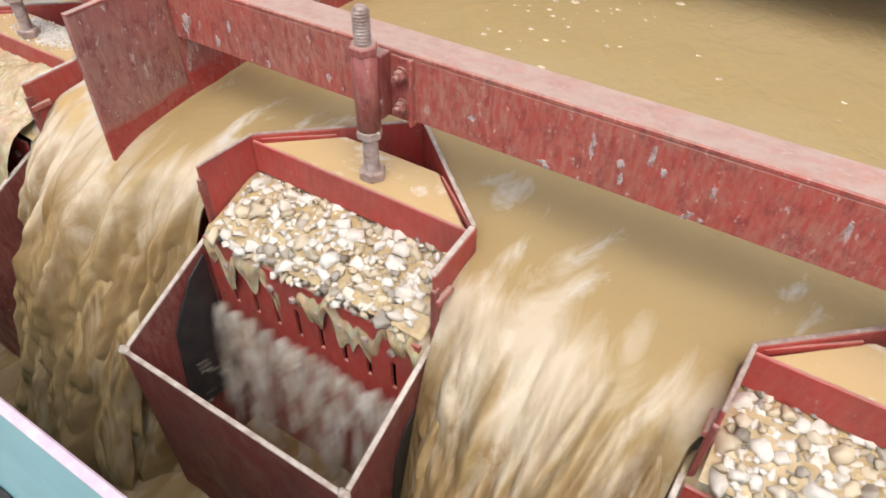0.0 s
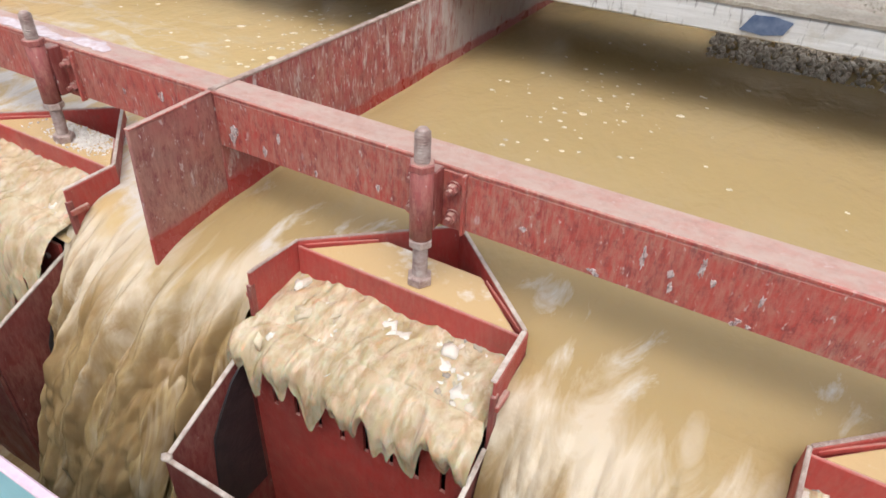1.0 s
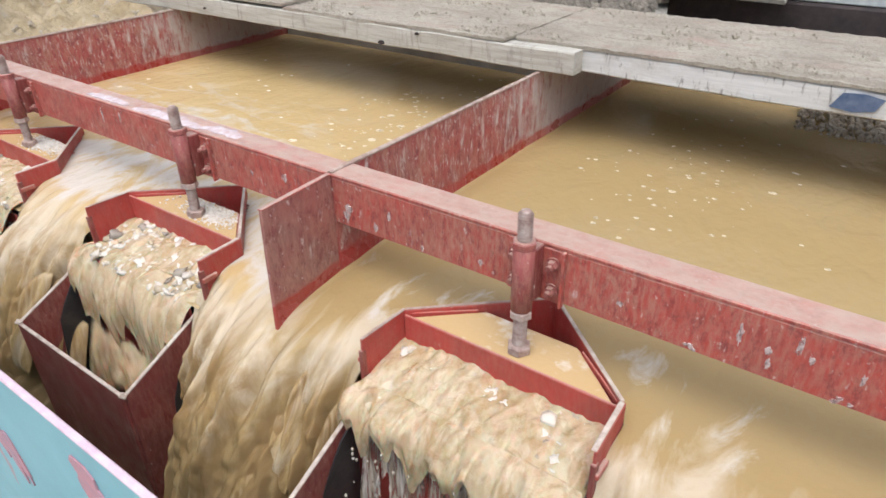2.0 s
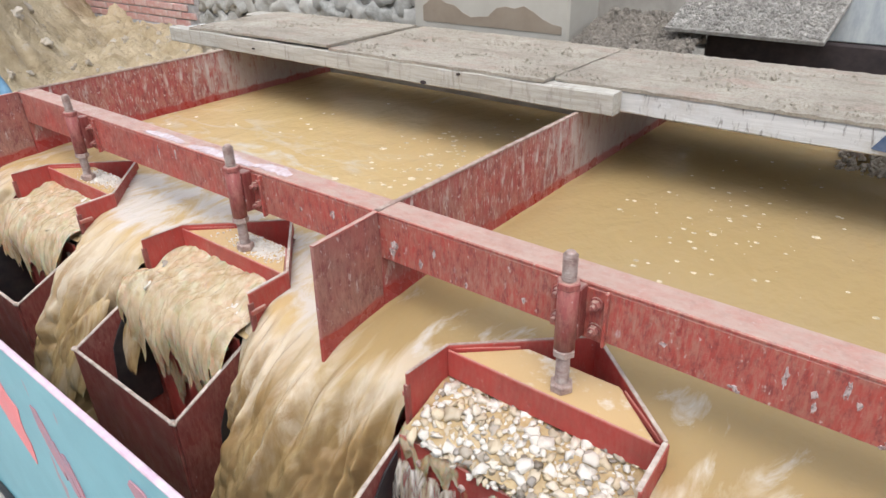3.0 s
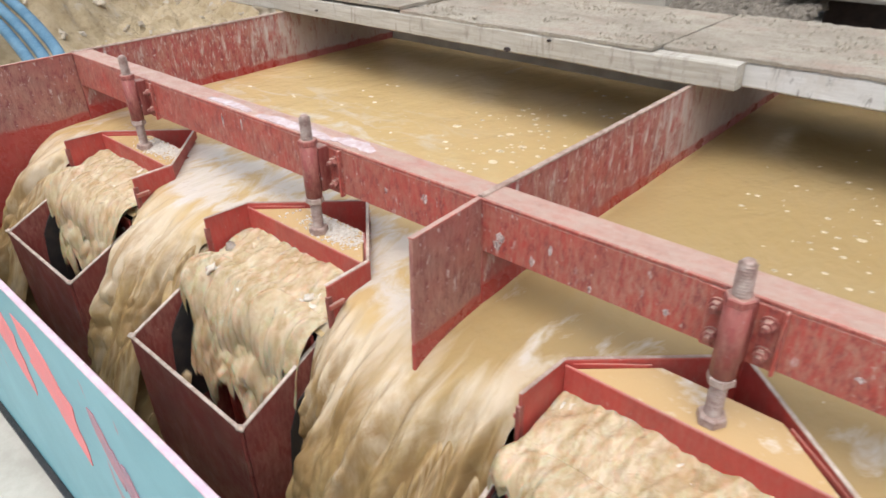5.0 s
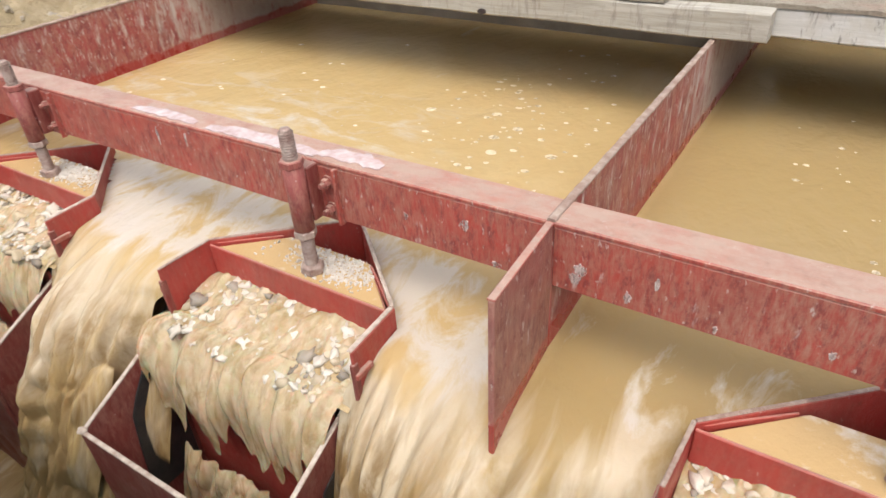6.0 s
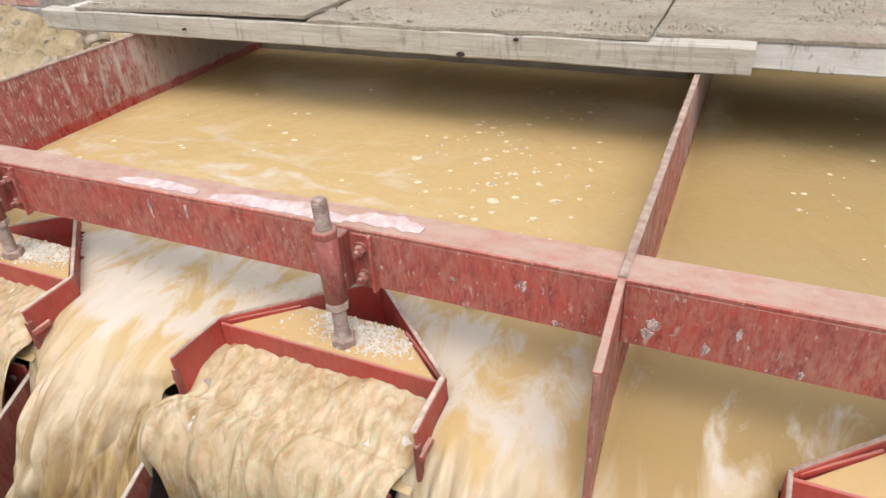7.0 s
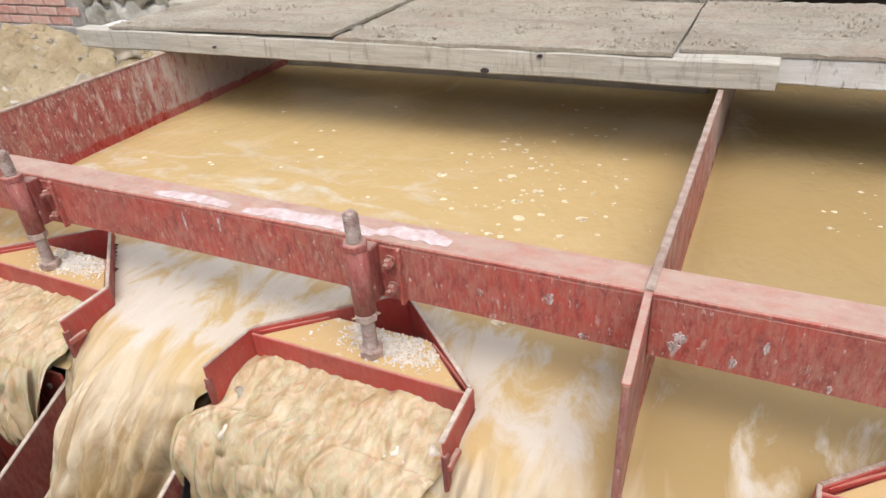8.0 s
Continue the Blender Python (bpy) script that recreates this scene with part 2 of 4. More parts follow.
def tank_water():
    """Water that runs calm from the tank to the overfall: u lies across the flow, v along it, 0 at the hood's front bar."""
    k = Nodes("muddy_water")
    uv = k.coords("UV")
    sep = k.n.new("ShaderNodeSeparateXYZ")
    k.l.new(k.tc.outputs["UV"], sep.inputs[0])
    v = sep.outputs["Y"]
    run = k.ramp(v, -0.3, 0.25)
    slow = k.coords("UV", (1.0, 0.6, 1))
    col = k.mix(k.ramp(k.noise(slow, 2.2, 5, 0.6, 0.8), 0.35, 0.7), MUD, (0.465, 0.335, 0.162))
    col = k.mix(k.ramp(k.noise(slow, 7, 5, 0.65, 1.5), 0.55, 0.8, 0, 0.4), col, (0.51, 0.39, 0.215))
    # right of the divider painted darker, for the darker reflection there
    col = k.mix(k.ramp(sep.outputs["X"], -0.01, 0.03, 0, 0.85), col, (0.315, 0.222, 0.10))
    # darker brown streaks where the water falls, groove shade put into the colour
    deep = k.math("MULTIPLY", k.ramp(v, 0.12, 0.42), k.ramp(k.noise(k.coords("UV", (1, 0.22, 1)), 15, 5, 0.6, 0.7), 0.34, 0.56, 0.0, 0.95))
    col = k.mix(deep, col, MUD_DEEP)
    # lower fall painted darker, for the shade down in the trough
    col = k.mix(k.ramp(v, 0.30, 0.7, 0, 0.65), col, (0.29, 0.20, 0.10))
    flecks = k.math("MULTIPLY", k.ramp(v, 0.18, 0.36), k.ramp(k.noise(k.coords("UV", (1, 0.36, 1)), 22, 6, 0.68, 0.5), 0.50, 0.62, 0, 0.9))
    bias = k.math("SUBTRACT", k.ramp(v, -0.3, 0.16, -0.27, 0.12), k.ramp(v, 0.26, 0.55, 0.0, 0.17))
    foam = k.ramp(k.math("ADD", k.noise(k.coords("UV", (1, 0.33, 1)), 7, 5, 0.58, 1.1), bias), 0.48, 0.66, 0, 0.88)
    col = k.mix(foam, col, FOAM)
    col = k.mix(flecks, col, (0.27, 0.175, 0.078))
    # further dark streaks painted for shade in the grooves
    groove_shade = k.math("MULTIPLY", k.ramp(v, 0.12, 0.34), k.ramp(k.noise(k.coords("UV", (1, 0.15, 1)), 19, 5, 0.6, 0.5), 0.47, 0.61, 0, 0.85))
    col = k.mix(groove_shade, col, (0.235, 0.148, 0.064))
    # sky reflection near the hoods, painted as pale patches in the base colour
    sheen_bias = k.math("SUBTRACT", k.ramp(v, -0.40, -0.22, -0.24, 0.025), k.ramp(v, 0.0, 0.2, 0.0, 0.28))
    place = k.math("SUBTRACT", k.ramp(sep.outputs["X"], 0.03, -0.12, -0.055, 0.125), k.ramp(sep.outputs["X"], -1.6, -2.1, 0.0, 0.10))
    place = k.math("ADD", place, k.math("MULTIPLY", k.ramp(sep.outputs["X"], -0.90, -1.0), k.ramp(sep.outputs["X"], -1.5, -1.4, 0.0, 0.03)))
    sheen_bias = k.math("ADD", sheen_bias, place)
    # glare of the sky behind the beam, painted as pale ripples
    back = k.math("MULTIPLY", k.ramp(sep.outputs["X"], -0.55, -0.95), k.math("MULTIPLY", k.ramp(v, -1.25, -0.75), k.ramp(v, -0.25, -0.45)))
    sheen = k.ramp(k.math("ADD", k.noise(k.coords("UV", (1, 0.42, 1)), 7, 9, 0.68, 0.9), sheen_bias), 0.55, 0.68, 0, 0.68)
    col = k.mix(sheen, col, SKY_SHEEN)
    sky_ripple = k.math("MULTIPLY", back, k.ramp(k.noise(k.coords("UV", (0.42, 1.0, 1)), 9, 7, 0.66, 0.7), 0.50, 0.66, 0, 0.6))
    col = k.mix(sky_ripple, col, SKY_SHEEN)
    fine = k.math("MULTIPLY", k.noise(k.coords("UV", (1, 0.36, 1)), 24, 3, 0.5, 0.8), k.ramp(run, 0, 1, 0.12, 0.8))
    h = k.math("ADD", k.math("ADD", k.noise(slow, 9, 3, 0.5, 0.5), k.math("MULTIPLY", k.noise(uv, 34, 3, 0.5), 0.2)), fine)
    k.bump(h, 0.4, 0.02)
    k.bsdf.inputs["Subsurface Weight"].default_value = 0.35
    k.bsdf.inputs["Subsurface Scale"].default_value = 0.05
    k.bsdf.inputs["Subsurface Radius"].default_value = (1.0, 0.8, 0.55)
    k.bsdf.inputs["Specular IOR Level"].default_value = 0.38
    return k.done(col, k.ramp(run, 0, 1, 0.07, 0.24), 0, 1.33)


def flow_water(name, foam_lo, foam_hi, coords="UV", stretch=(1, 0.2, 1)):
    """Churned water: grain, froth and small relief."""
    k = Nodes(name)
    v = k.coords(coords, stretch)
    col = k.mix(k.ramp(k.noise(v, 20, 5, 0.6, 0.5), 0.38, 0.62), MUD_DEEP, MUD)
    foam = k.ramp(k.noise(v, 9, 5, 0.6, 1.0), foam_lo, foam_hi, 0, 0.9)
    col = k.mix(foam, col, FOAM)
    flecks = k.ramp(k.noise(k.coords(coords, (1, 0.34, 1)), 30, 6, 0.66, 0.5), 0.53, 0.64, 0, 0.8)
    col = k.mix(flecks, col, (0.25, 0.16, 0.07))
    k.bump(k.noise(v, 26, 4, 0.55, 0.6), 0.5, 0.016)
    k.bsdf.inputs["Subsurface Weight"].default_value = 0.15
    k.bsdf.inputs["Subsurface Scale"].default_value = 0.02
    k.bsdf.inputs["Subsurface Radius"].default_value = (1.0, 0.7, 0.4)
    return k.done(col, 0.26, 0, 1.33)


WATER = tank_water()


def surge_water():
    """Aerated water boiling over the pebbles."""
    k = Nodes("churned_muddy_water")
    v = k.coords("Object", (1, 0.85, 0.4))
    col = k.mix(k.ramp(k.noise(v, 10, 4, 0.55, 0.6), 0.36, 0.62), (0.37, 0.27, 0.145), (0.48, 0.375, 0.24))
    col = k.mix(k.ramp(k.noise(v, 30, 4, 0.55, 0.6), 0.42, 0.64, 0, 0.6), col, (0.56, 0.465, 0.335))
    col = k.mix(k.ramp(k.noise(v, 27, 6, 0.65, 0.7), 0.52, 0.66, 0, 0.75), col, (0.29, 0.20, 0.10))
    col = k.mix(k.ramp(k.noise(v, 17, 7, 0.68, 0.5), 0.52, 0.70, 0, 0.7), col, FOAM)
    runs = k.ramp(k.noise(k.coords("Object", (1, 0.5, 0.14)), 34, 5, 0.62, 0.4), 0.52, 0.66, 0, 0.6)
    col = k.mix(runs, col, (0.31, 0.21, 0.105))
    k.bump(k.noise(v, 42, 4, 0.55, 0.4), 0.45, 0.012)
    k.bsdf.inputs["Subsurface Weight"].default_value = 0.5
    k.bsdf.inputs["Subsurface Scale"].default_value = 0.02
    return k.done(col, 0.16, 0, 1.33)


SURGE = surge_water()


def spray_mat():
    """Thin sheets and strands of falling water, torn open along the fall."""
    k = Nodes("pale_spray")
    v = k.coords("Object", (1, 1, 0.09))
    # pale end of the mix stands in for sky reflected in the water
    col = k.mix(k.ramp(k.noise(v, 45, 4, 0.6), 0.36, 0.62), (0.34, 0.26, 0.17), (0.62, 0.57, 0.50))
    thin = k.ramp(k.noise(k.coords("Object", (1, 1, 0.07)), 62, 5, 0.6, 0.3), 0.36, 0.58, 0.15, 1.0)
    k.l.new(thin, k.bsdf.inputs["Alpha"])
    k.bump(k.noise(v, 70, 3), 0.4, 0.008)
    return k.done(col, 0.15, 0, 1.33)


SPRAY = spray_mat()
WETSAND = simple("golden_wet_sand", (0.30, 0.205, 0.095), (0.50, 0.375, 0.20), 28, 0.12, 0, 0.5, fine=60)
FILM = simple("thin_mud_film", (0.50, 0.345, 0.165), (0.64, 0.58, 0.49), 9, 0.15, 0, 0.4, lo=0.54, hi=0.68)


def froth_mat():
    k = Nodes("pale_froth")
    o = k.coords()
    col = k.mix(k.ramp(k.noise(o, 60, 5, 0.7), 0.35, 0.65), (0.56, 0.43, 0.25), (0.74, 0.64, 0.48))
    k.l.new(k.ramp(k.noise(o, 42, 5, 0.7), 0.34, 0.52, 0.25, 0.95), k.bsdf.inputs["Alpha"])
    k.bump(k.noise(o, 160, 3), 0.5, 0.003)
    return k.done(col, 0.35)


FROTH = froth_mat()


def teal_mat():
    k = Nodes("teal_paint_worn")
    o = k.coords()
    col = k.mix(k.ramp(k.noise(o, 4, 5), 0.3, 0.7), (0.135, 0.31, 0.35), (0.18, 0.385, 0.425))
    scratch = k.ramp(k.noise(k.coords(scale=(9, 9, 2)), 1.3, 4, 0.6), 0.66, 0.69, 0, 0.7)
    col = k.mix(scratch, col, (0.42, 0.13, 0.14))
    k.bump(k.noise(o, 60, 4), 0.15, 0.003)
    return k.done(col, 0.45)


TEAL = teal_mat()
PINK_EDGE = simple("pinkish_worn_edge", (0.52, 0.36, 0.42), (0.66, 0.52, 0.55), 20, 0.5)
RED_MARK = simple("red_marking_paint", (0.72, 0.20, 0.20), (0.62, 0.22, 0.22), 14, 0.6)


def chalk_mat():
    k = Nodes("dried_pale_splash")
    v = k.coords(scale=(1, 1, 0.5))
    col = k.mix(k.ramp(k.noise(v, 60, 5), 0.35, 0.65), (0.46, 0.31, 0.28), (0.62, 0.54, 0.50))
    k.l.new(k.ramp(k.noise(v, 70, 7, 0.75), 0.38, 0.56, 0.0, 0.9), k.bsdf.inputs["Alpha"])
    return k.done(col, 0.8)


CHALK = chalk_mat()
# glossy wet film, its pale colour painted for the reflected sky
WET_SHEEN = simple("wet_film_sky_sheen", (0.46, 0.32, 0.29), (0.62, 0.53, 0.52), 26, 0.05, 0, 0.1)
# colour of the plank's knots, and near-black for the shaded gap's block
DARK_KNOT_SHADE = simple("dark_knots_and_gap_shade", (0.02, 0.015, 0.014), (0.05, 0.035, 0.032), 12, 0.8)
SAND = simple("pale_grit", (0.46, 0.41, 0.35), (0.66, 0.62, 0.56), 60, 0.6)
SMEAR = simple("dull_red_smear", (0.30, 0.20, 0.24), (0.45, 0.20, 0.22), 25, 0.6)
BLUE_PIPE = simple("blue_plastic_pipe", (0.05, 0.125, 0.19), (0.12, 0.22, 0.29), 9, 0.5)
GROUND = simple("pale_ground", (0.36, 0.34, 0.29), (0.48, 0.46, 0.40), 6, 0.95, 0, 0.7, fine=40)
PLASTER = simple("smooth_beige_render", (0.36, 0.33, 0.27), (0.42, 0.39, 0.33), 3, 0.8, 0, 0.2)
DAMP = simple("damp_render", (0.22, 0.17, 0.12), (0.27, 0.22, 0.16), 4, 0.7, 0, 0.2)
GREYBOARD = simple("grey_scratched_board", (0.26, 0.28, 0.28), (0.38, 0.39, 0.37), 8, 0.8, 0, 0.4, (3, 3, 1))
BLUE_MARK = simple("blue_paint_mark", (0.045, 0.075, 0.14), (0.13, 0.16, 0.23), 20, 0.7)


# ---- geometry helpers ----
def finish(name, bm, material, parent=None, label="", smooth=False):
    me = bpy.data.meshes.new(name)
    bm.normal_update()
    bm.to_mesh(me)
    bm.free()
    me.materials.append(material)
    if smooth:
        me.polygons.foreach_set("use_smooth", [True] * len(me.polygons))
    ob = new(name, me)
    ob.parent = parent
    if label:
        ob["label"] = label
    return ob


def part(name, bm, material, parent, label="", smooth=False):
    return finish(name, bm, material, parent, label, smooth)


def empty(name, x=0, y=0, z=0):
    ob = new(name)
    ob.location = (x, y, z)
    return ob


def box_bm(x0, x1, y0, y1, z0, z1, bevel=0.003, bm=None):
    own = bm is None
    b = bmesh.new()
    bmesh.ops.create_cube(b, size=1.0)
    for v in b.verts:
        v.co = ((x0 + x1) / 2 + v.co.x * (x1 - x0), (y0 + y1) / 2 + v.co.y * (y1 - y0), (z0 + z1) / 2 + v.co.z * (z1 - z0))
    if bevel:
        bmesh.ops.bevel(b, geom=list(b.edges), offset=bevel, segments=1, affect="EDGES")
    if own:
        return b
    me = bpy.data.meshes.new("joined")
    b.to_mesh(me)
    b.free()
    bm.from_mesh(me)
    bpy.data.meshes.remove(me)
    return bm


def prism_bm(points, thick, axis, bevel=0.002):
    """A plate: the outline (2D points) in the plane across the axis, from 0 to thick along it."""
    b = bmesh.new()
    lift = {"x": lambda p, d: (d, p[0], p[1]), "y": lambda p, d: (p[0], d, p[1]), "z": lambda p, d: (p[0], p[1], d)}[axis]
    v0 = [b.verts.new(lift(p, thick[0])) for p in points]
    v1 = [b.verts.new(lift(p, thick[1])) for p in points]
    b.faces.new(v0)
    b.faces.new(v1[::-1])
    n = len(points)
    for i in range(n):
        b.faces.new((v0[i], v1[i], v1[(i + 1) % n], v0[(i + 1) % n]))
    bmesh.ops.recalc_face_normals(b, faces=list(b.faces))
    if bevel:
        bmesh.ops.bevel(b, geom=list(b.edges), offset=bevel, segments=1, affect="EDGES")
    return b


def wall_bm(p, q, z0, z1, thick, bevel=0.002):
    """An upright plate over the line from p to q (2D), thick to its left."""
    d = Vector((q[0] - p[0], q[1] - p[1], 0)).normalized()
    n = Vector((-d.y, d.x, 0)) * thick
    pts = [(p[0], p[1]), (q[0], q[1]), (q[0] + n.x, q[1] + n.y), (p[0] + n.x, p[1] + n.y)]
    return prism_bm(pts, (z0, z1), "z", bevel)


def lathe_bm(profile, segs=14, bm=None, at=(0, 0, 0), caps=True):
    """Turned round z: rows of (radius, z)."""
    b = bm or bmesh.new()
    rings = []
    for r, z in profile:
        rings.append([b.verts.new((at[0] + r * math.cos(2 * math.pi * i / segs), at[1] + r * math.sin(2 * math.pi * i / segs), at[2] + z)) for i in range(segs)])
    for a, c in zip(rings, rings[1:]):
        for i in range(segs):
            b.faces.new((a[i], a[(i + 1) % segs], c[(i + 1) % segs], c[i]))
    if caps:
        b.faces.new(rings[0][::-1])
        b.faces.new(rings[-1])
    return b


def grid(name, nx, ny, fn, material, parent=None, label=""):
    """A sheet from fn(u, v) -> place, (across, along), u and v from 0 to 1."""
    verts, uvs = [], []
    for j in range(ny + 1):
        for i in range(nx + 1):
            p, t = fn(i / nx, j / ny)
            verts.append(p)
            uvs.append(t)
    w = nx + 1
    faces = [(j * w + i, j * w + i + 1, (j + 1) * w + i + 1, (j + 1) * w + i) for j in range(ny) for i in range(nx)]
    me = bpy.data.meshes.new(name)
    me.from_pydata(verts, [], faces)
    layer = me.uv_layers.new(name="flow")
    idx = np.empty(len(me.loops), dtype=np.int32)
    me.loops.foreach_get("vertex_index", idx)
    layer.data.foreach_set("uv", np.array(uvs, dtype=np.float32)[idx].ravel())
    me.polygons.foreach_set("use_smooth", [True] * len(me.polygons))
    me.materials.append(material)
    ob = new(name, me)
    ob.parent = parent
    if label:
        ob["label"] = label
    return ob


def nz(x, y, z=0.0):
    return noise.noise(Vector((x, y, z)))


def rock_mesh(name, seed, material, squash=(1, 0.8, 0.6), subdiv=2, rough=0.35):
    b = bmesh.new()
    bmesh.ops.create_icosphere(b, subdivisions=subdiv, radius=0.5)
    for v in b.verts:
        n = v.co.normalized()
        k = 1 + rough * nz(n.x * 1.6 + seed * 7.1, n.y * 1.6, n.z * 1.6 + seed) + 0.12 * nz(n.x * 4, n.y * 4 + seed, n.z * 4)
        v.co = Vector((n.x * squash[0], n.y * squash[1], n.z * squash[2])) * 0.5 * k
    me = bpy.data.meshes.new(name)
    b.to_mesh(me)
    b.free()
    me.polygons.foreach_set("use_smooth", [True] * len(me.polygons))
    me.materials.append(material)
    return me


def scatter(name, material, items, jitter=0.28, seed=1):
    """Many small stones in one mesh: rows of place, turn (Euler) and half sizes."""
    b = bmesh.new()
    bmesh.ops.create_icosphere(b, subdivisions=1, radius=1.0)
    base = np.array([v.co[:] for v in b.verts])
    tri = np.array([[v.index for v in f.verts] for f in b.faces])
    b.free()
    gen = np.random.default_rng(seed)
    verts, faces = [], []
    for i, (p, e, h) in enumerate(items):
        m = np.array(Euler(e).to_matrix())
        q = (base + gen.uniform(-1, 1, base.shape) * jitter) * np.array(h)
        verts.append(q @ m.T + np.array(p))
        faces.append(tri + i * len(base))
    me = bpy.data.meshes.new(name)
    me.from_pydata(np.concatenate(verts).tolist(), [], np.concatenate(faces).tolist())
    me.materials.append(material)
    return new(name, me)


# ---- the plan ----
# x runs along the steel beam, y across the tank, z is 0 near the water line
TANK_L, TANK_R, TANK_REAR = -2.43, 2.43, 2.45
BEAM_TOP, BEAM_LOW, BEAM_DEEP = 0.25, 0.105, 0.09
CELLS = {"C": (-1.745, -1.80, -1.74), "B": (-0.628, -0.682, -0.60), "A": (0.632, 0.623, 0.651), "Z": (1.772, 1.765, 1.79)}
HALF = 0.305          # half the width of a hood
RIM = -0.012          # top of the hood plates
BAR_Y, TIP_Y, APEX_Y = -0.10, -0.26, 0.175
WALL_Y = -0.85        # outer wall of the trough
GROUND_Z = -1.0


def ease(a):
    a = max(0.0, min(1.0, a))
    return a * a * (3 - 2 * a)


def level(y):
    return float(np.interp(y, [-0.3, -0.11, 0.15, 0.6, 2.2], [-0.115, -0.068, -0.05, -0.036, -0.034]))


# ---- ground, tank and walls ----
def bank_height(x, y):
    near = max(0.0, min(1.0, (-x - 3.4) / 1.1))
    side = max(0.0, min(1.0, (-0.62 - 0.457 * x - y) / 1.0 + 0.25 * nz(x * 1.5, y * 1.5)))
    hump = 1.1 * near * near * (3 - 2 * near) * side * side * (3 - 2 * side)
    return -0.06 + 0.03 * y + hump + 0.16 * nz(x * 1.9, y * 1.9) * near + 0.08 * nz(x * 4, y * 4, 3) + 0.12 * abs(nz(x * 7, y * 7, 5)) + 0.06 * nz(x * 15, y * 15, 6)


def make_ground():
    def ground(u, v):
        x, y = -60 + 120 * u, -60 + 120 * v
        return (x, y, GROUND_Z - 0.03 + 0.02 * nz(x * 0.8, y * 0.8)), (x, y)
    tagged(grid("ground", 60, 60, ground, GROUND), "pale dusty ground of the yard beside the washing plant", "ground", kind="structure")

    def bank(u, v):
        x, y = -9.5 + 7.05 * u, -3.0 + 9.0 * v
        drop = ease((-0.9 - y) / 0.8)
        return (x, y, bank_height(x, y) * (1 - drop) + (GROUND_Z - 0.06) * drop if x < -2.5 else GROUND_Z - 0.06), (x, y)
    tagged(grid("ground_bank", 220, 240, bank, EARTH), "rough ochre earth bank beside the steel tank", "earth bank", kind="structure")
    b = box_bm(TANK_L, 12, TANK_REAR, TANK_REAR + 0.3, GROUND_Z, 0.2, 0.01)
    box_bm(TANK_L + 0.01, -0.1, 2.02, TANK_REAR, GROUND_Z, 0.12, 0.01, b)
    tagged(finish("wall_tank_rear", b, CONCRETE), "concrete wall along the back of the tank", "wall", kind="structure")

    def yard(u, v):
        x, y = -10 + 30 * u, 2.5 + 20 * v
        return (x, y, 0.16 + 0.04 * nz(x * 2, y * 2) + 0.02 * nz(x * 9, y * 9)), (x, y)
    tagged(grid("ground_yard", 140, 90, yard, RUBBLE), "grey rubble ground behind the plank walkway", "ground", kind="structure")


make_ground()


def bank_rocks():
    rng = random.Random(17)
    meshes = [rock_mesh("rock", 60 + q, ROCK, (1, 0.8, 0.7), 3, 0.9) for q in range(4)]
    for q in range(110):
        x, y = rng.uniform(-5.2, -2.7), rng.uniform(-0.2, 2.1)
        r = rng.choice((0.015, 0.02, 0.02, 0.03, 0.03, 0.04, 0.05, 0.08 if q % 3 else 0.12))
        k = new("rock", rng.choice(meshes))
        k.matrix_basis = Matrix.LocRotScale((x, y, bank_height(x, y) + 0.1 * r), Euler((rng.random(), rng.random(), rng.random() * 6)), Vector((2 * r,) * 3))
        tagged(k, "rough grey rock half sunk in the earth bank", "rock", "rocks on the bank")


bank_rocks()


def make_tank_water():
    def surface(u, v):
        x, y = TANK_L + (TANK_R - TANK_L) * u, BAR_Y + (TANK_REAR - BAR_Y) * v
        near = max(0.0, 1 - max(0.0, y) / 0.7) * min(1.0, (y - BAR_Y) / 0.1)
        z = level(y) + 0.0022 * nz(x * 4, y * 5) * min(1.0, (y - BAR_Y) / 0.1) + near * (0.004 * nz(x * 9, y * 7, 2) + 0.002 * nz(x * 22, y * 18, 7))
        return (x, y, z), (x, BAR_Y - y)
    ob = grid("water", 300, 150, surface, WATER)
    b = bmesh.new()
    b.from_mesh(ob.data)
    gone = []
    for f in b.faces:
        c = f.calc_center_median()
        for hx, bx, rx in CELLS.values():
            if 0.02 < c.y < APEX_Y - 0.008 and abs(c.x - hx) < HALF * (APEX_Y - c.y) / (APEX_Y - BAR_Y) + 0.002:
                gone.append(f)
    bmesh.ops.delete(b, geom=gone, context="FACES")
    b.to_mesh(ob.data)
    b.free()
    tagged(ob, "opaque yellow-brown muddy water filling the tank", "water", kind="structure")


make_tank_water()


def worn_strip_bm(y0, y1, half, z0, z1, seed):
    """A ragged strip along y, crusted and chipped."""
    b = bmesh.new()
    n = int((y1 - y0) / 0.012)
    rows = []
    for i in range(n + 1):
        y = y0 + (y1 - y0) * i / n
        l = half + 0.002 * nz(y * 40, seed, 1) + 0.0012 * nz(y * 110, seed, 2)
        r = half + 0.002 * nz(y * 40, seed, 3) + 0.0012 * nz(y * 110, seed, 4)
        top = z1 + 0.002 * nz(y * 60, seed, 5)
        rows.append([b.verts.new(p) for p in ((-l, y, z0), (-l, y, top - 0.002), (-l + 0.003, y, top), (r - 0.003, y, top), (r, y, top - 0.002), (r, y, z0))])
    for p, q in zip(rows, rows[1:]):
        for k in range(6):
            b.faces.new((p[k], p[(k + 1) % 6], q[(k + 1) % 6], q[k]))
    b.faces.new(rows[0][::-1])
    b.faces.new(rows[-1])
    bmesh.ops.recalc_face_normals(b, faces=list(b.faces))
    return b


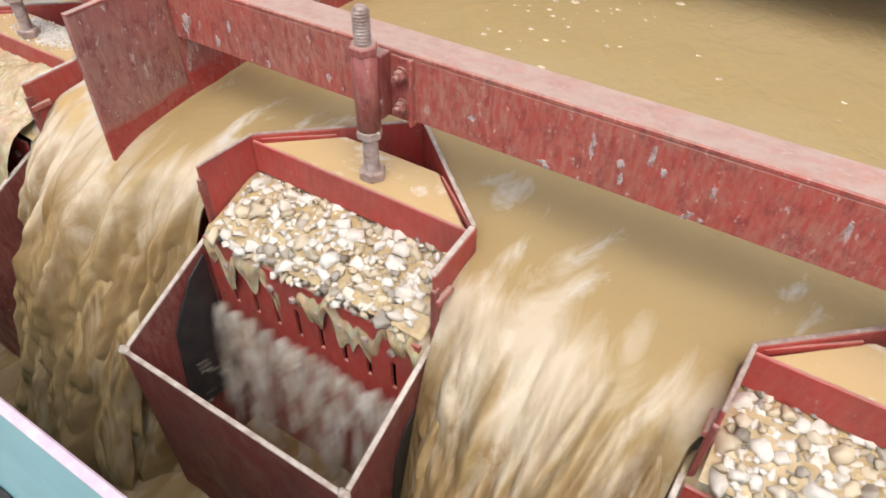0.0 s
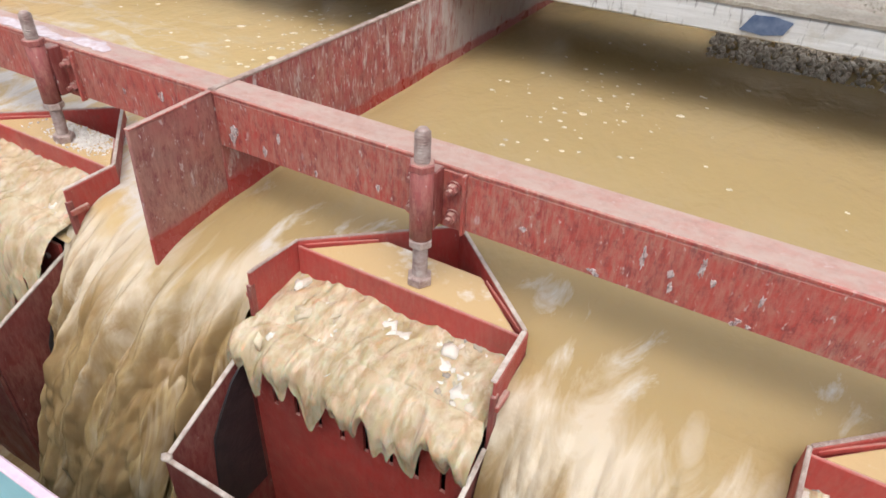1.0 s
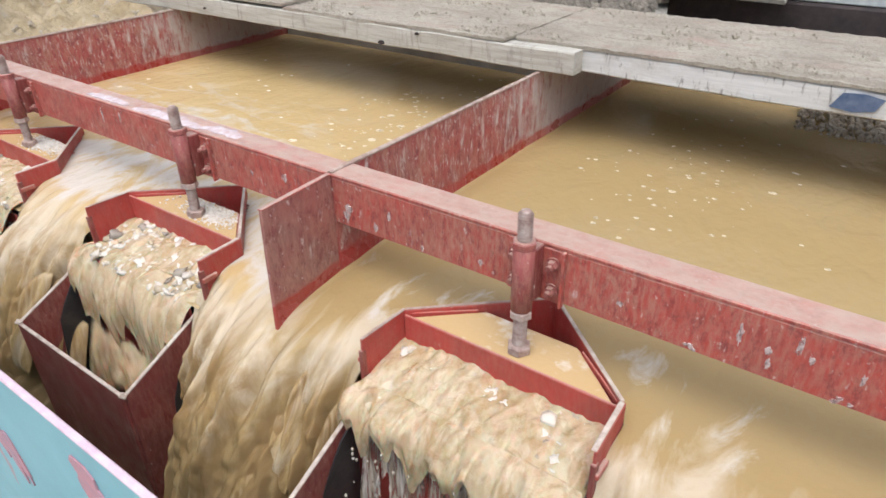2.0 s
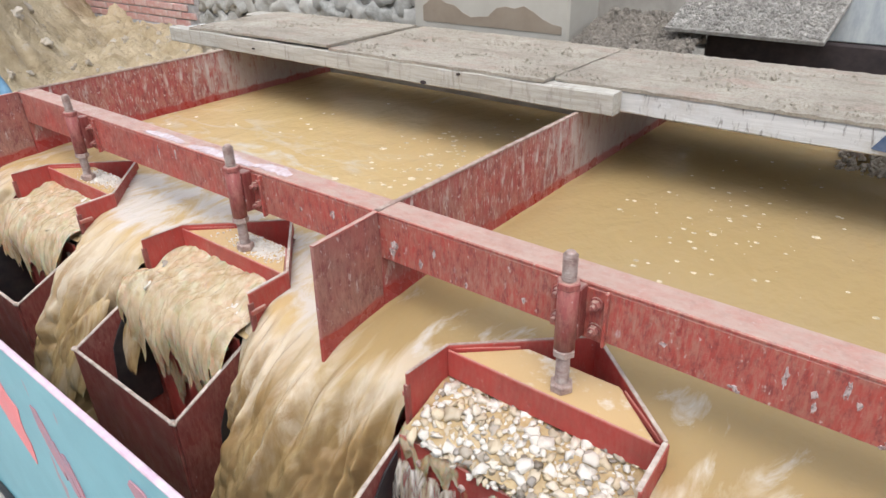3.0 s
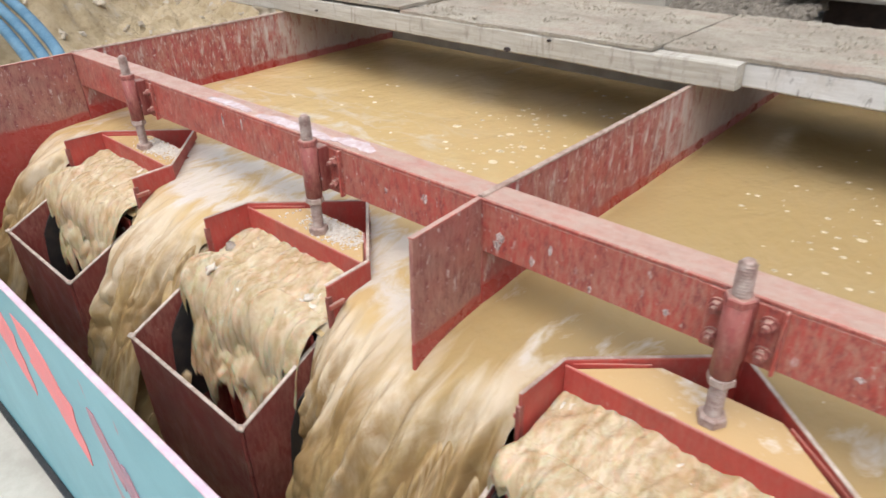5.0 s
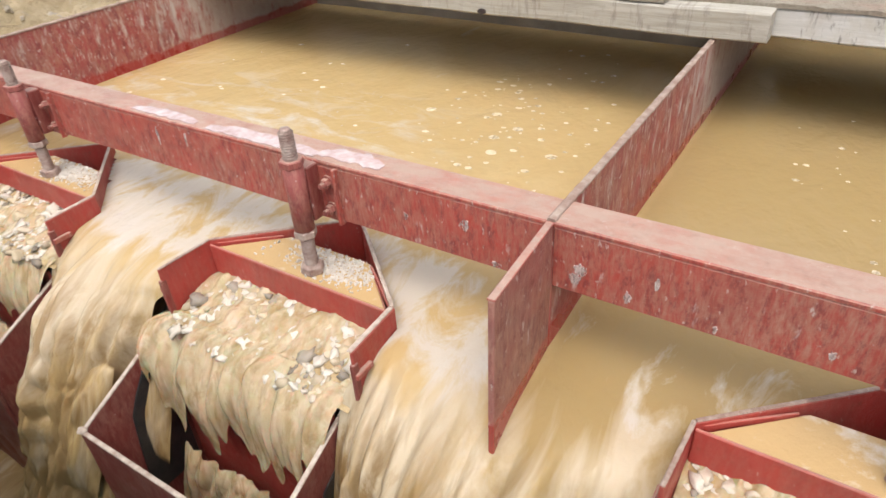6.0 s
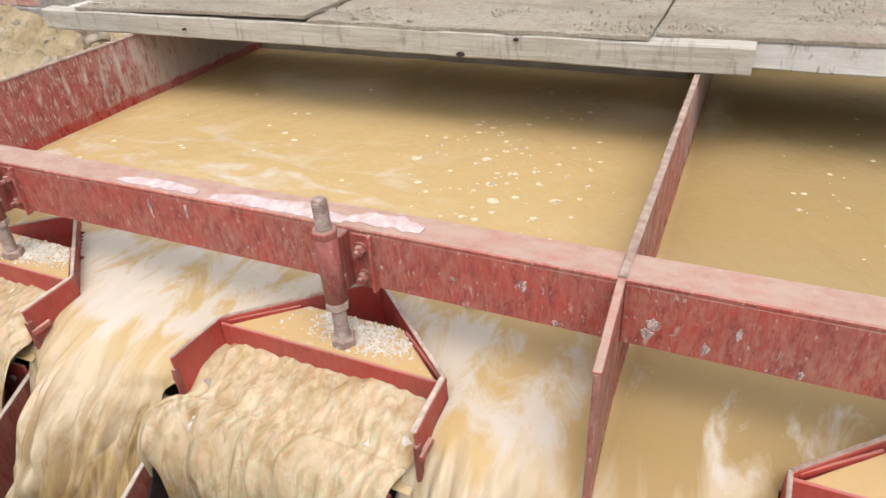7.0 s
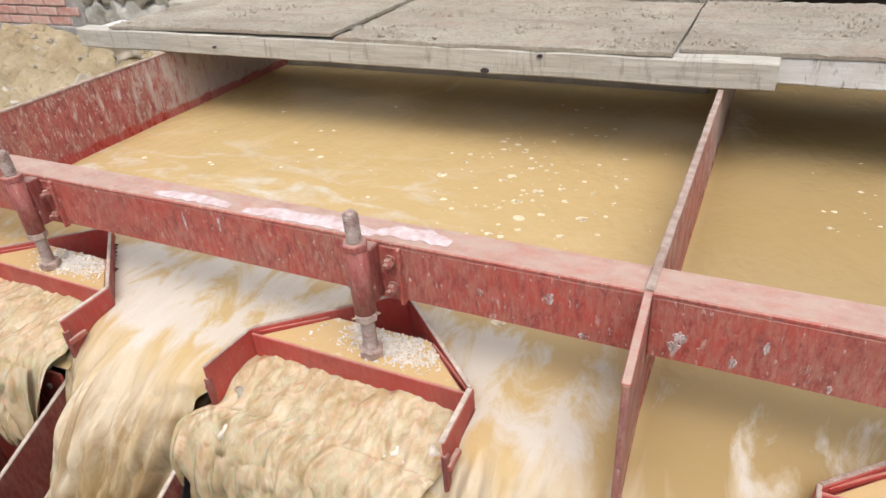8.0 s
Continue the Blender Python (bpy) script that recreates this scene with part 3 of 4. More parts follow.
def make_partition(x, name="divider_plate"):
    t = 0.006
    ob = empty(name, x, 0, 0)
    end = x != 0.0
    tip = -0.62 if end else TIP_Y
    pts = [(0.0, 0.252), (TANK_REAR, 0.252), (TANK_REAR, -0.6), (0.0, -0.6)]
    rear = part("rear_plate", prism_bm(pts, (-t, t), "x", 0.002), RED_SPLASHED, ob)
    part("edge_strip", worn_strip_bm(0.001, 1.96, t + 0.003, 0.252, 0.259, x), WORN_EDGE, rear, "rusty gritty top edge")
    wing = part("front_wing", prism_bm([(tip, 0.25), (-0.002, 0.25), (-0.002, -0.6), (tip - 0.02, -0.6), (tip - 0.012, -0.10)], (-t, t), "x", 0.002), RED_MUDDY, ob)
    part("edge_strip", box_bm(-t - 0.002, t + 0.002, tip, -0.003, 0.25, 0.255, 0.0015), RED, wing, "dust-covered top edge")
    if not end:
        wing.matrix_basis = pose(0, 0, 0, 0, 0, 3.2)
    tagged(ob, "red painted steel divider plate streaked with dried mud", "steel plate", "tank dividers")
    return ob


for px in (0.0, TANK_L, TANK_R):
    make_partition(px)


def make_beam():
    ob = empty("steel_beam", 0, 0, BEAM_LOW)
    for x0, x1 in ((TANK_L + 0.007, -0.007), (0.007, TANK_R - 0.007)):
        part("web", box_bm(x0, x1, 0.0, 0.008, 0.0, BEAM_TOP - BEAM_LOW - 0.008, 0.002), RED, ob)
    part("flange", box_bm(TANK_L, TANK_R, -0.001, BEAM_DEEP, BEAM_TOP - BEAM_LOW - 0.008, BEAM_TOP - BEAM_LOW + 0.004, 0.003), RED, ob, "dust-covered top flange")
    part("flange", box_bm(TANK_L, TANK_R, 0.009, BEAM_DEEP, 0.0, 0.008, 0.002), RED, ob)
    rng = random.Random(31)
    marks = [(0.075, 0.155, 0.045, 0.05), (0.16, 0.13, 0.02, 0.03), (0.21, 0.18, 0.015, 0.03), (1.105, 0.186, 0.018, 0.05), (1.16, 0.17, 0.02, 0.022), (1.165, 0.14, 0.014, 0.03),
             (1.21, 0.205, 0.016, 0.05), (1.235, 0.18, 0.016, 0.02), (1.32, 0.175, 0.012, 0.028), (0.86, 0.16, 0.022, 0.015), (1.02, 0.115, 0.03, 0.014), (1.3, 0.115, 0.03, 0.016), (1.52, 0.19, 0.012, 0.04),
             (-0.19, 0.19, 0.026, 0.035), (-0.34, 0.17, 0.014, 0.02), (-0.12, 0.115, 0.02, 0.016), (-1.17, 0.20, 0.012, 0.06), (-1.05, 0.21, 0.012, 0.04), (0.32, 0.12, 0.014, 0.02), (0.5, 0.14, 0.016, 0.022)]
    for x, z, w, h in marks:
        for q in range(1 if w < 0.03 else 4):
            ax, az = (x, z) if q == 0 and w < 0.03 else (x + rng.uniform(-0.5, 0.5) * w, z + rng.uniform(-0.4, 0.4) * h)
            pts = []
            for k in range(28):
                a = 2 * math.pi * k / 28
                g = 0.5 * (0.85 + 0.55 * nz(2.2 * math.cos(a) + x * 31, 2.2 * math.sin(a), q) + 0.25 * nz(6 * math.cos(a), 6 * math.sin(a), x * 17)) * (0.55 if w >= 0.03 else 1.0)
                pts.append((ax + w * g * math.cos(a) * (0.75 + 0.25 * math.sin(a)), az - BEAM_LOW + h * g * math.sin(a)))
            part("splash", prism_bm(pts, (-0.0022 - 0.0006 * q, -0.0004), "y", 0.0), CHALK, ob, "dried pale splash")
    # wet patches on the flange, sky reflection put into their pale colour
    for x0, x1, y0, y1 in ((-1.28, -1.02, 0.012, 0.05), (-0.97, -0.60, 0.006, 0.055), (-0.60, -0.42, 0.02, 0.07)):
        n = 18
        front = [(x0 + (x1 - x0) * k / n, y0 + 0.010 * nz(k * 0.8, x0)) for k in range(n + 1)]
        back = [(x0 + (x1 - x0) * k / n, y0 + (y1 - y0) * math.sin(math.pi * (0.08 + 0.84 * k / n)) ** 0.5 + 0.012 * nz(k * 0.8, x1)) for k in range(n + 1)]
        part("wet_film", prism_bm(front + back[::-1], (BEAM_TOP - BEAM_LOW + 0.0045, BEAM_TOP - BEAM_LOW + 0.006), "z", 0.0), WET_SHEEN, ob, "wet film with its sky sheen painted pale")
    tagged(ob, "long red steel channel beam, chipped and splashed with mud", "steel beam")


make_beam()


# ---- discharge hoods, rods and boxes ----
def make_hood():
    ob = empty("discharge_hood")
    t = 0.008
    bl, br, ap = (-HALF, BAR_Y), (HALF, BAR_Y), (0.0, APEX_Y)
    part("rear_plate", wall_bm(ap, bl, -0.3, RIM, t), RED_CLEAN, ob)
    part("rear_plate", wall_bm(br, ap, -0.3, RIM, t), RED_CLEAN, ob)
    left = part("side_plate", wall_bm((-HALF, BAR_Y + 0.004), (-HALF - 0.008, TIP_Y), -0.2, RIM, t), RED_CLEAN, ob)
    right = part("side_plate", wall_bm((HALF + 0.008, TIP_Y), (HALF, BAR_Y + 0.004), -0.2, RIM, t), RED_CLEAN, ob)
    part("edge_strip", wall_bm((HALF + 0.006, TIP_Y), (HALF - 0.002, BAR_Y), RIM, RIM + 0.003, 0.012), BARE, right, "bare worn steel edge")
    part("edge_strip", wall_bm((HALF - 0.004, BAR_Y + 0.006), (0.004, APEX_Y - 0.002), RIM, RIM + 0.003, 0.010), BARE, ob, "bare worn steel edge")
    part("edge_strip", wall_bm((-0.004, APEX_Y - 0.002), (-HALF + 0.004, BAR_Y + 0.006), RIM, RIM + 0.003, 0.009), WORN_EDGE, ob, "worn rusty edge")
    part("edge_strip", wall_bm((-HALF, BAR_Y + 0.002), (-HALF - 0.008, TIP_Y), RIM, RIM + 0.003, 0.009), WORN_EDGE, left, "worn rusty edge")
    part("front_bar", box_bm(-HALF + 0.009, HALF - 0.009, BAR_Y - 0.009, BAR_Y - 0.001, -0.108, -0.022, 0.002), RED_CLEAN, ob)
    tri = [(-HALF + 0.02, BAR_Y), (HALF - 0.02, BAR_Y), (0.135, 0.035), (-0.135, 0.035)]
    top = part("top_plate", prism_bm(tri, (-0.042, -0.034), "z"), RED_CLEAN, ob)
    film = [(-HALF + 0.03, BAR_Y + 0.003), (HALF - 0.03, BAR_Y + 0.003), (0.13, 0.032), (-0.13, 0.032)]
    part("water_film", prism_bm(film, (-0.0335, -0.028), "z", 0.002), FILM, top, "thin film of muddy water")
    for s in (-1, 1):
        b = wall_bm((s * HALF * 0.94, BAR_Y + 0.012), (s * 0.15, 0.022), -0.035, -0.022, 0.006 * s, 0.001)
        part("inner_lip", b, RED_CLEAN, ob)
        part("lug", box_bm(s * (HALF + 0.012) - 0.006, s * (HALF + 0.012) + 0.006, TIP_Y - 0.004, TIP_Y + 0.05, -0.085, -0.07, 0.002), RED, ob)
        part("slide_strip", box_bm(s * (HALF + 0.005) - 0.006, s * (HALF + 0.005) + 0.006, TIP_Y - 0.006, TIP_Y + 0.012, -0.24, -0.045, 0.002), RED_DULL, ob)
    tagged(ob, "red steel hood with a pointed back, standing in muddy water", "steel hood", "discharge hoods")
    return ob


def hex_bm(r, z0, z1, at=(0, 0, 0)):
    b = lathe_bm([(r * 0.9, z0), (r, z0 + (z1 - z0) * 0.15), (r, z1 - (z1 - z0) * 0.15), (r * 0.9, z1)], 6, None, at)
    return b


def make_rod():
    ob = empty("adjusting_rod")
    profile, z = [], -0.03
    while z < 0.345:
        profile += [(0.0135, z), (0.0172, z + 0.002), (0.0172, z + 0.004), (0.0135, z + 0.006)]
        z += 0.0065
    profile += [(0.014, z), (0.010, z + 0.006)]
    part("threaded_rod", lathe_bm(profile, 14), RUSTY, ob, "muddy threaded steel rod", True)
    part("sleeve", lathe_bm([(0.019, 0.095), (0.025, 0.098), (0.025, 0.262), (0.019, 0.265)], 18), RED_FITTING, ob, "", True)
    part("nut", hex_bm(0.029, 0.262, 0.280), RED_FITTING, ob)
    part("nut", hex_bm(0.028, 0.076, 0.096), RUSTY, ob)
    part("nut", hex_bm(0.030, -0.028, -0.004), RUSTY, ob)
    bracket = part("bracket_plate", box_bm(-0.075, 0.075, 0.058, 0.068, 0.10, 0.242, 0.003), RED, ob)
    part("spacer", box_bm(-0.02, 0.02, 0.02, 0.059, 0.11, 0.25, 0.003), RED_DULL, ob)
    part("side_rib", box_bm(0.068, 0.076, 0.045, 0.062, 0.098, 0.245, 0.002), RED, ob)
    for sx in (-0.052, 0.046):
        for z in (0.135, 0.205):
            b = bmesh.new()
            lathe_bm([(0.017, 0), (0.017, 0.005)], 12, b)
            lathe_bm([(0.013, 0.005), (0.013, 0.016), (0.011, 0.018)], 6, b)
            lathe_bm([(0.007, 0.018), (0.007, 0.03)], 8, b)
            b.transform(Matrix.Translation((sx, 0.058, z)) @ Matrix.Rotation(radians(90), 4, "X"))
            part("bolt", b, RED_FITTING, bracket)
    tagged(ob, "upright threaded rod in a red sleeve bolted to the beam", "adjusting rod", "adjusting rods")
    return ob


DAM_Y = -0.285


def make_box():
    ob = empty("discharge_box")
    w, y0, z0, zr, zb = 0.315, -0.565, -0.342, -0.205, -0.96
    t = 0.01
    part("front_wall", box_bm(-w, w, y0, y0 + t, zb, z0, 0.002), RED_DULL, ob)
    part("rim", box_bm(-w - 0.001, w + 0.001, y0 - 0.001, y0 + t + 0.001, z0, z0 + 0.005, 0.0015), BARE, ob, "bare worn steel rim")
    for s in (-1, 1):
        pts = [(y0 + t, z0), (DAM_Y + 0.02, zr), (DAM_Y + 0.02, zb), (y0 + t, zb)]
        side = part("side_wall", prism_bm(pts, (s * w - t / 2, s * w + t / 2), "x"), RED_DULL, ob)
        pts = [(y0 + t, z0), (DAM_Y + 0.02, zr), (DAM_Y + 0.02, zr + 0.006), (y0 + t, z0 + 0.006)]
        part("rim", prism_bm(pts, (s * w - 0.006, s * w + 0.006), "x", 0.0015), BARE, side, "bare worn steel rim")
        top = zr - 0.03 if s < 0 else -0.40
        pts = [(DAM_Y - 0.02, top), (DAM_Y - 0.02, -0.7), (-0.47, -0.7), (-0.455, -0.52), (-0.44, -0.40), (-0.41, -0.345), (-0.36, -0.275)] if s < 0 else [(DAM_Y - 0.02, top), (DAM_Y - 0.02, -0.7), (-0.40, -0.7), (-0.38, -0.46)]
        part("rubber_liner", prism_bm(pts, (s * (w - 0.009) - 0.003, s * (w - 0.009) + 0.003), "x"), RUBBER, side, "wet black rubber patch")
        pts = [(DAM_Y - 0.0, -0.30), (DAM_Y - 0.0, -0.8), (-0.47, -0.8), (-0.44, -0.6), (-0.42, -0.45), (-0.38, -0.36)]
        part("rubber_patch", prism_bm(pts, (s * (w + 0.0075) - 0.0022, s * (w + 0.0075) + 0.0022), "x"), RUBBER, side, "wet black rubber patch")
    for s in (-1, 1):
        b = bmesh.new()
        bmesh.ops.create_icosphere(b, subdivisions=2, radius=0.011)
        for v in b.verts:
            v.co = Vector((v.co.x * 1.4, v.co.y, v.co.z * 0.7)) * (1 + 0.4 * nz(v.co.x * 150 + s, v.co.y * 150, v.co.z * 150)) + Vector((s * (w - 0.001), y0 + 0.005, z0 + 0.006))
        part("weld_bead", b, BARE, ob, "lumpy bare weld bead", True)
    n, gap = 8, 0.014
    pitch = 2 * (w - t) / (n + 1)
    xs = [-w + t]
    for i in range(n):
        c = -w + t + (i + 1) * pitch
        xs += [c - gap / 2, c + gap / 2]
    xs.append(w - t)
    zs = [zb, -0.375, -0.285, -0.19]
    b = bmesh.new()
    vs = [[b.verts.new((x, DAM_Y - 0.008, z)) for x in xs] for z in zs]
    for r in range(3):
        for c in range(len(xs) - 1):
            if not (r == 1 and c % 2 == 1):
                b.faces.new((vs[r][c], vs[r][c + 1], vs[r + 1][c + 1], vs[r + 1][c]))
    out = bmesh.ops.extrude_face_region(b, geom=list(b.faces))
    for v in out["geom"]:
        if isinstance(v, bmesh.types.BMVert):
            v.co.y = DAM_Y
    bmesh.ops.recalc_face_normals(b, faces=list(b.faces))
    dam = part("slotted_plate", b, RED_CLEAN, ob, "wet red plate with upright slots")
    part("backing", box_bm(-w + t, w - t, DAM_Y + 0.05, DAM_Y + 0.06, zb, -0.22, 0.0), RUBBER, dam)
    for i in range(n):
        b = lathe_bm([(0.010, 0), (0.010, 0.007), (0.007, 0.010)], 8)
        b.transform(Matrix.Translation((-w + t + (i + 1) * pitch, DAM_Y - 0.008, -0.248)) @ Matrix.Rotation(radians(90), 4, "X"))
        part("bolt", b, RUSTY, dam)
    part("floor_plate", box_bm(-w + t, w - t, y0 + t, DAM_Y - 0.009, zb, zb + 0.01, 0.0), RED_DULL, ob)
    tagged(ob, "open red steel discharge box with worn bare rims", "steel box", "discharge boxes")
    return ob


HOOD, ROD, BOX = make_hood(), make_rod(), make_box()
for i, (hx, bx, rx) in enumerate(CELLS.values()):
    for src, m in ((HOOD, pose(hx, 0, 0)), (ROD, pose(rx, -0.060, 0)), (BOX, pose(bx, 0, 0))):
        if i == 0:
            src.matrix_basis = m
        else:
            copy_thing(src, m)


def sand_residue(hx, seed):
    rng = random.Random(seed)
    items = []
    for k in range(900):
        x, y = rng.gauss(0.06, 0.07), rng.gauss(-0.02, 0.03)
        if not BAR_Y + 0.01 < y < 0.028 or abs(x) > 0.24 - 0.7 * (y - BAR_Y):
            continue
        r = rng.choice((0.003, 0.004, 0.005, 0.006, 0.010 if k % 12 == 0 else 0.004))
        items.append(((hx + x, y, -0.0275), [rng.random() * 6 for _ in range(3)], (r, r * 0.8, r * 0.5)))
    tagged(scatter("sand", SAND, items, seed=seed), "pale grit washed up on the hood's top plate", "sand", kind="stuff")


for key in "BC":
    sand_residue(CELLS[key][0], ord(key))


# ---- gravel ----
ROCKS = [rock_mesh("pebble", s, PEBBLE, q, 2, 0.9) for s, q in enumerate(((1, 0.8, 0.55), (1, 0.65, 0.5), (0.9, 0.85, 0.6), (1, 0.75, 0.7), (1, 0.9, 0.45), (1.1, 0.6, 0.6)))]


def bed_height(x, y):
    v = (BAR_Y - y) / (BAR_Y - DAM_Y)
    return -0.115 - 0.05 * max(0, v) ** 1.6 + 0.012 * nz(x * 8, y * 8, 4)


def make_gravel(cx, seed, shift):
    rng = random.Random(seed)
    ob = empty("gravel_bed", cx, -0.2, -0.2)
    b = bmesh.new()
    nx, ny = 40, 16
    vs = [[b.verts.new((-0.298 + 0.596 * i / nx, 0.14 - 0.228 * j / ny, bed_height(cx - 0.298 + 0.596 * i / nx, -0.06 - 0.228 * j / ny) - 0.001 + 0.2)) for i in range(nx + 1)] for j in range(ny + 1)]
    for j in range(ny):
        for i in range(nx):
            b.faces.new((vs[j][i], vs[j + 1][i], vs[j + 1][i + 1], vs[j][i + 1]))
    part("wet_sand", b, WETSAND, ob, "muddy wet sand between the pebbles", True)
    spots = []
    for k in range(6000):
        x, y = rng.uniform(-0.285, 0.285), rng.uniform(-0.300, -0.10)
        r = rng.choice((0.008, 0.010, 0.012, 0.014, 0.016, 0.018, 0.021, 0.025))
        if y < -0.235 and abs(x - shift) > 0.27:
            continue
        if all((x - a) ** 2 + (y - c) ** 2 > (0.60 * (r + q)) ** 2 for a, c, q in spots):
            spots.append((x, y, r))
    rng.shuffle(spots)
    for x, y, r in spots[:420]:
        st = new("pebble", rng.choice(ROCKS))
        st.parent = ob
        z = bed_height(cx + x, y)
        st.matrix_basis = Matrix.LocRotScale((x, y + 0.2, z + 0.2 + rng.uniform(-0.009, 0.005)),
                                             Euler([rng.uniform(-0.6, 0.6), rng.uniform(-0.6, 0.6), rng.uniform(0, 6.28)]), Vector((2.1 * r,) * 3))
    tagged(ob, "bed of wet white and brown pebbles under the hood", "gravel", "gravel beds")
    return ob


GRAVEL = {key: make_gravel(c[0], 11 + i, c[1] - c[0]) for i, (key, c) in enumerate(CELLS.items())}


# ---- running water ----
# two profiles of the overfall: beside the boxes, and in the middle of a gap
EDGE_Y = [BAR_Y, -0.18, -0.235, -0.275, -0.31, -0.34, -0.375, -0.43, -0.50, -0.56]
EDGE_Z = [level(BAR_Y), -0.0765, -0.11, -0.16, -0.24, -0.34, -0.47, -0.65, -0.85, -1.02]
MID_Y = [BAR_Y, -0.19, -0.265, -0.34, -0.42, -0.50, -0.58, -0.66, -0.73, -0.78]
MID_Z = [level(BAR_Y), -0.0765, -0.105, -0.145, -0.215, -0.315, -0.45, -0.63, -0.83, -1.02]


def smooth_line(values):
    t = np.linspace(0, len(values) - 1, 181)
    p = np.interp(t, np.arange(len(values)), values)
    for _ in range(60):
        p[1:-1] = (p[:-2] + 2 * p[1:-1] + p[2:]) / 4
    return p


EY, EZ, MY, MZ = (smooth_line(v) for v in (EDGE_Y, EDGE_Z, MID_Y, MID_Z))
FT = np.linspace(0, 1, 181)
ARC = np.concatenate(([0], np.cumsum(np.hypot(np.diff(MY), np.diff(MZ)))))
LENGTH = float(ARC[-1])


def on_path(s, u):
    """Place and downstream direction on the overfall, s metres down and u of the way across."""
    w = ease(u / 0.35) * ease((1 - u) / 0.35)

    def at(q):
        t = float(np.interp(q, ARC, FT))
        return (float(np.interp(t, FT, EY)) * (1 - w) + float(np.interp(t, FT, MY)) * w,
                float(np.interp(t, FT, EZ)) * (1 - w) + float(np.interp(t, FT, MZ)) * w)
    (y, z), (y1, z1), (y2, z2) = at(s), at(s - 0.01), at(s + 0.01)
    return y, z, Vector((0, y2 - y1, z2 - z1)).normalized()


def outward(d):
    n = Vector((0, d.z, -d.y))
    return -n if n.y > 0 else n


def relief(x, s, seed):
    """How far the falling water stands out, drawn out along the flow and broken up lower down."""
    down = ease((s - 0.04) / 0.34)
    broken = ease((s - 0.22) / 0.3)
    q = x + 0.06 * nz(x * 3, s * 2, seed)
    a = abs(nz(q * 7, s * 1.2, seed + 3))
    b = abs(nz(q * 15 + s * 1.5, s * 2.3, seed))
    c = abs(nz(q * 31 - s * 2, s * 4.5, seed + 1))
    lumps = 0.095 * a + 0.06 * b + 0.026 * c + broken * (0.030 * abs(nz(q * 26, s * 10, seed + 5)) + 0.008 * nz(q * 52, s * 24, seed + 8) - 0.008) - 0.035
    return ease(s / 0.09) * (down * lumps + 0.006 * nz(x * 8, s * 5, seed))


def make_fall(x0, x1, b0, b1, seed):
    """From x0 to x1 between the hoods, b0 to b1 between the boxes below."""
    wide = x1 - x0

    def sheet(u, v):
        s = v * LENGTH
        k = ease((s - 0.13) / 0.1)
        left, right = x0 + (b0 - x0) * k, x1 + (b1 - x1) * k
        x = left + (right - left) * u
        y, z, d = on_path(s, u)
        p = Vector((x, y, z)) + outward(d) * relief(x, s, seed) * min(1.0, u * 12, (1 - u) * 12)
        return tuple(p), (x, s)
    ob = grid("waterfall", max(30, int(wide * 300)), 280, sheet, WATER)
    tagged(ob, "muddy brown water pouring over the tank's front edge in streaks", "water", "waterfalls", "structure")
    return ob


EDGES, SIDES = [TANK_L], [TANK_L]
for hx, bx, rx in CELLS.values():
    EDGES += [hx - HALF - 0.004, hx + HALF + 0.004]
    SIDES += [bx - 0.325, bx + 0.325]
EDGES.append(TANK_R)
SIDES.append(TANK_R)
FALLS = [(EDGES[i], EDGES[i + 1], make_fall(EDGES[i], EDGES[i + 1], SIDES[i], SIDES[i + 1], 5 + i)) for i in range(0, len(EDGES), 2)]


def tongue_mesh(seed):
    """A ragged veil of falling water, 0.38 long down -y and 0.11 wide, whose rim sinks below the base sheet."""
    nx, ny = 36, 64
    verts = []
    for j in range(ny + 1):
        for i in range(nx + 1):
            a, b = i / nx, j / ny
            x, y = -0.055 + 0.11 * a, 0.19 - 0.38 * b
            rim = (math.sin(math.pi * a) ** 0.7) * (math.sin(math.pi * b) ** 0.6)
            f = 1.4 * abs(nz(x * 18 + seed * 5.0, y * 3.4, seed)) + 0.9 * abs(nz(x * 36, y * 7, seed + 4.0)) + 0.12 * nz(x * 60, y * 15, seed) - 0.35
            verts.append((x + 0.012 * nz(y * 6, seed * 2.0), y, -0.06 * (1 - rim) + 0.036 * rim * f))
    w = nx + 1
    faces = [(j * w + i, (j + 1) * w + i, (j + 1) * w + i + 1, j * w + i + 1) for j in range(ny) for i in range(nx)]
    me = bpy.data.meshes.new("water_veil")
    me.from_pydata(verts, [], faces)
    me.polygons.foreach_set("use_smooth", [True] * len(me.polygons))
    me.materials.append(SURGE_FALL)
    return me


SURGE_FALL = flow_water("falling_water", 0.46, 0.70, "Object", (1, 0.24, 1))
TONGUES = [tongue_mesh(s) for s in range(5)]
FLOWING = []
for x0, x1, fall in FALLS:
    rng = random.Random(int(x0 * 1000))
    for i in range(max(3, int((x1 - x0) * 22))):
        lump = new("water_veil", rng.choice(TONGUES))
        lump.parent = fall
        FLOWING.append((lump, rng.uniform(x0 + 0.06, x1 - 0.06), x0, x1, rng.random(), rng.uniform(0.55, 0.75)))


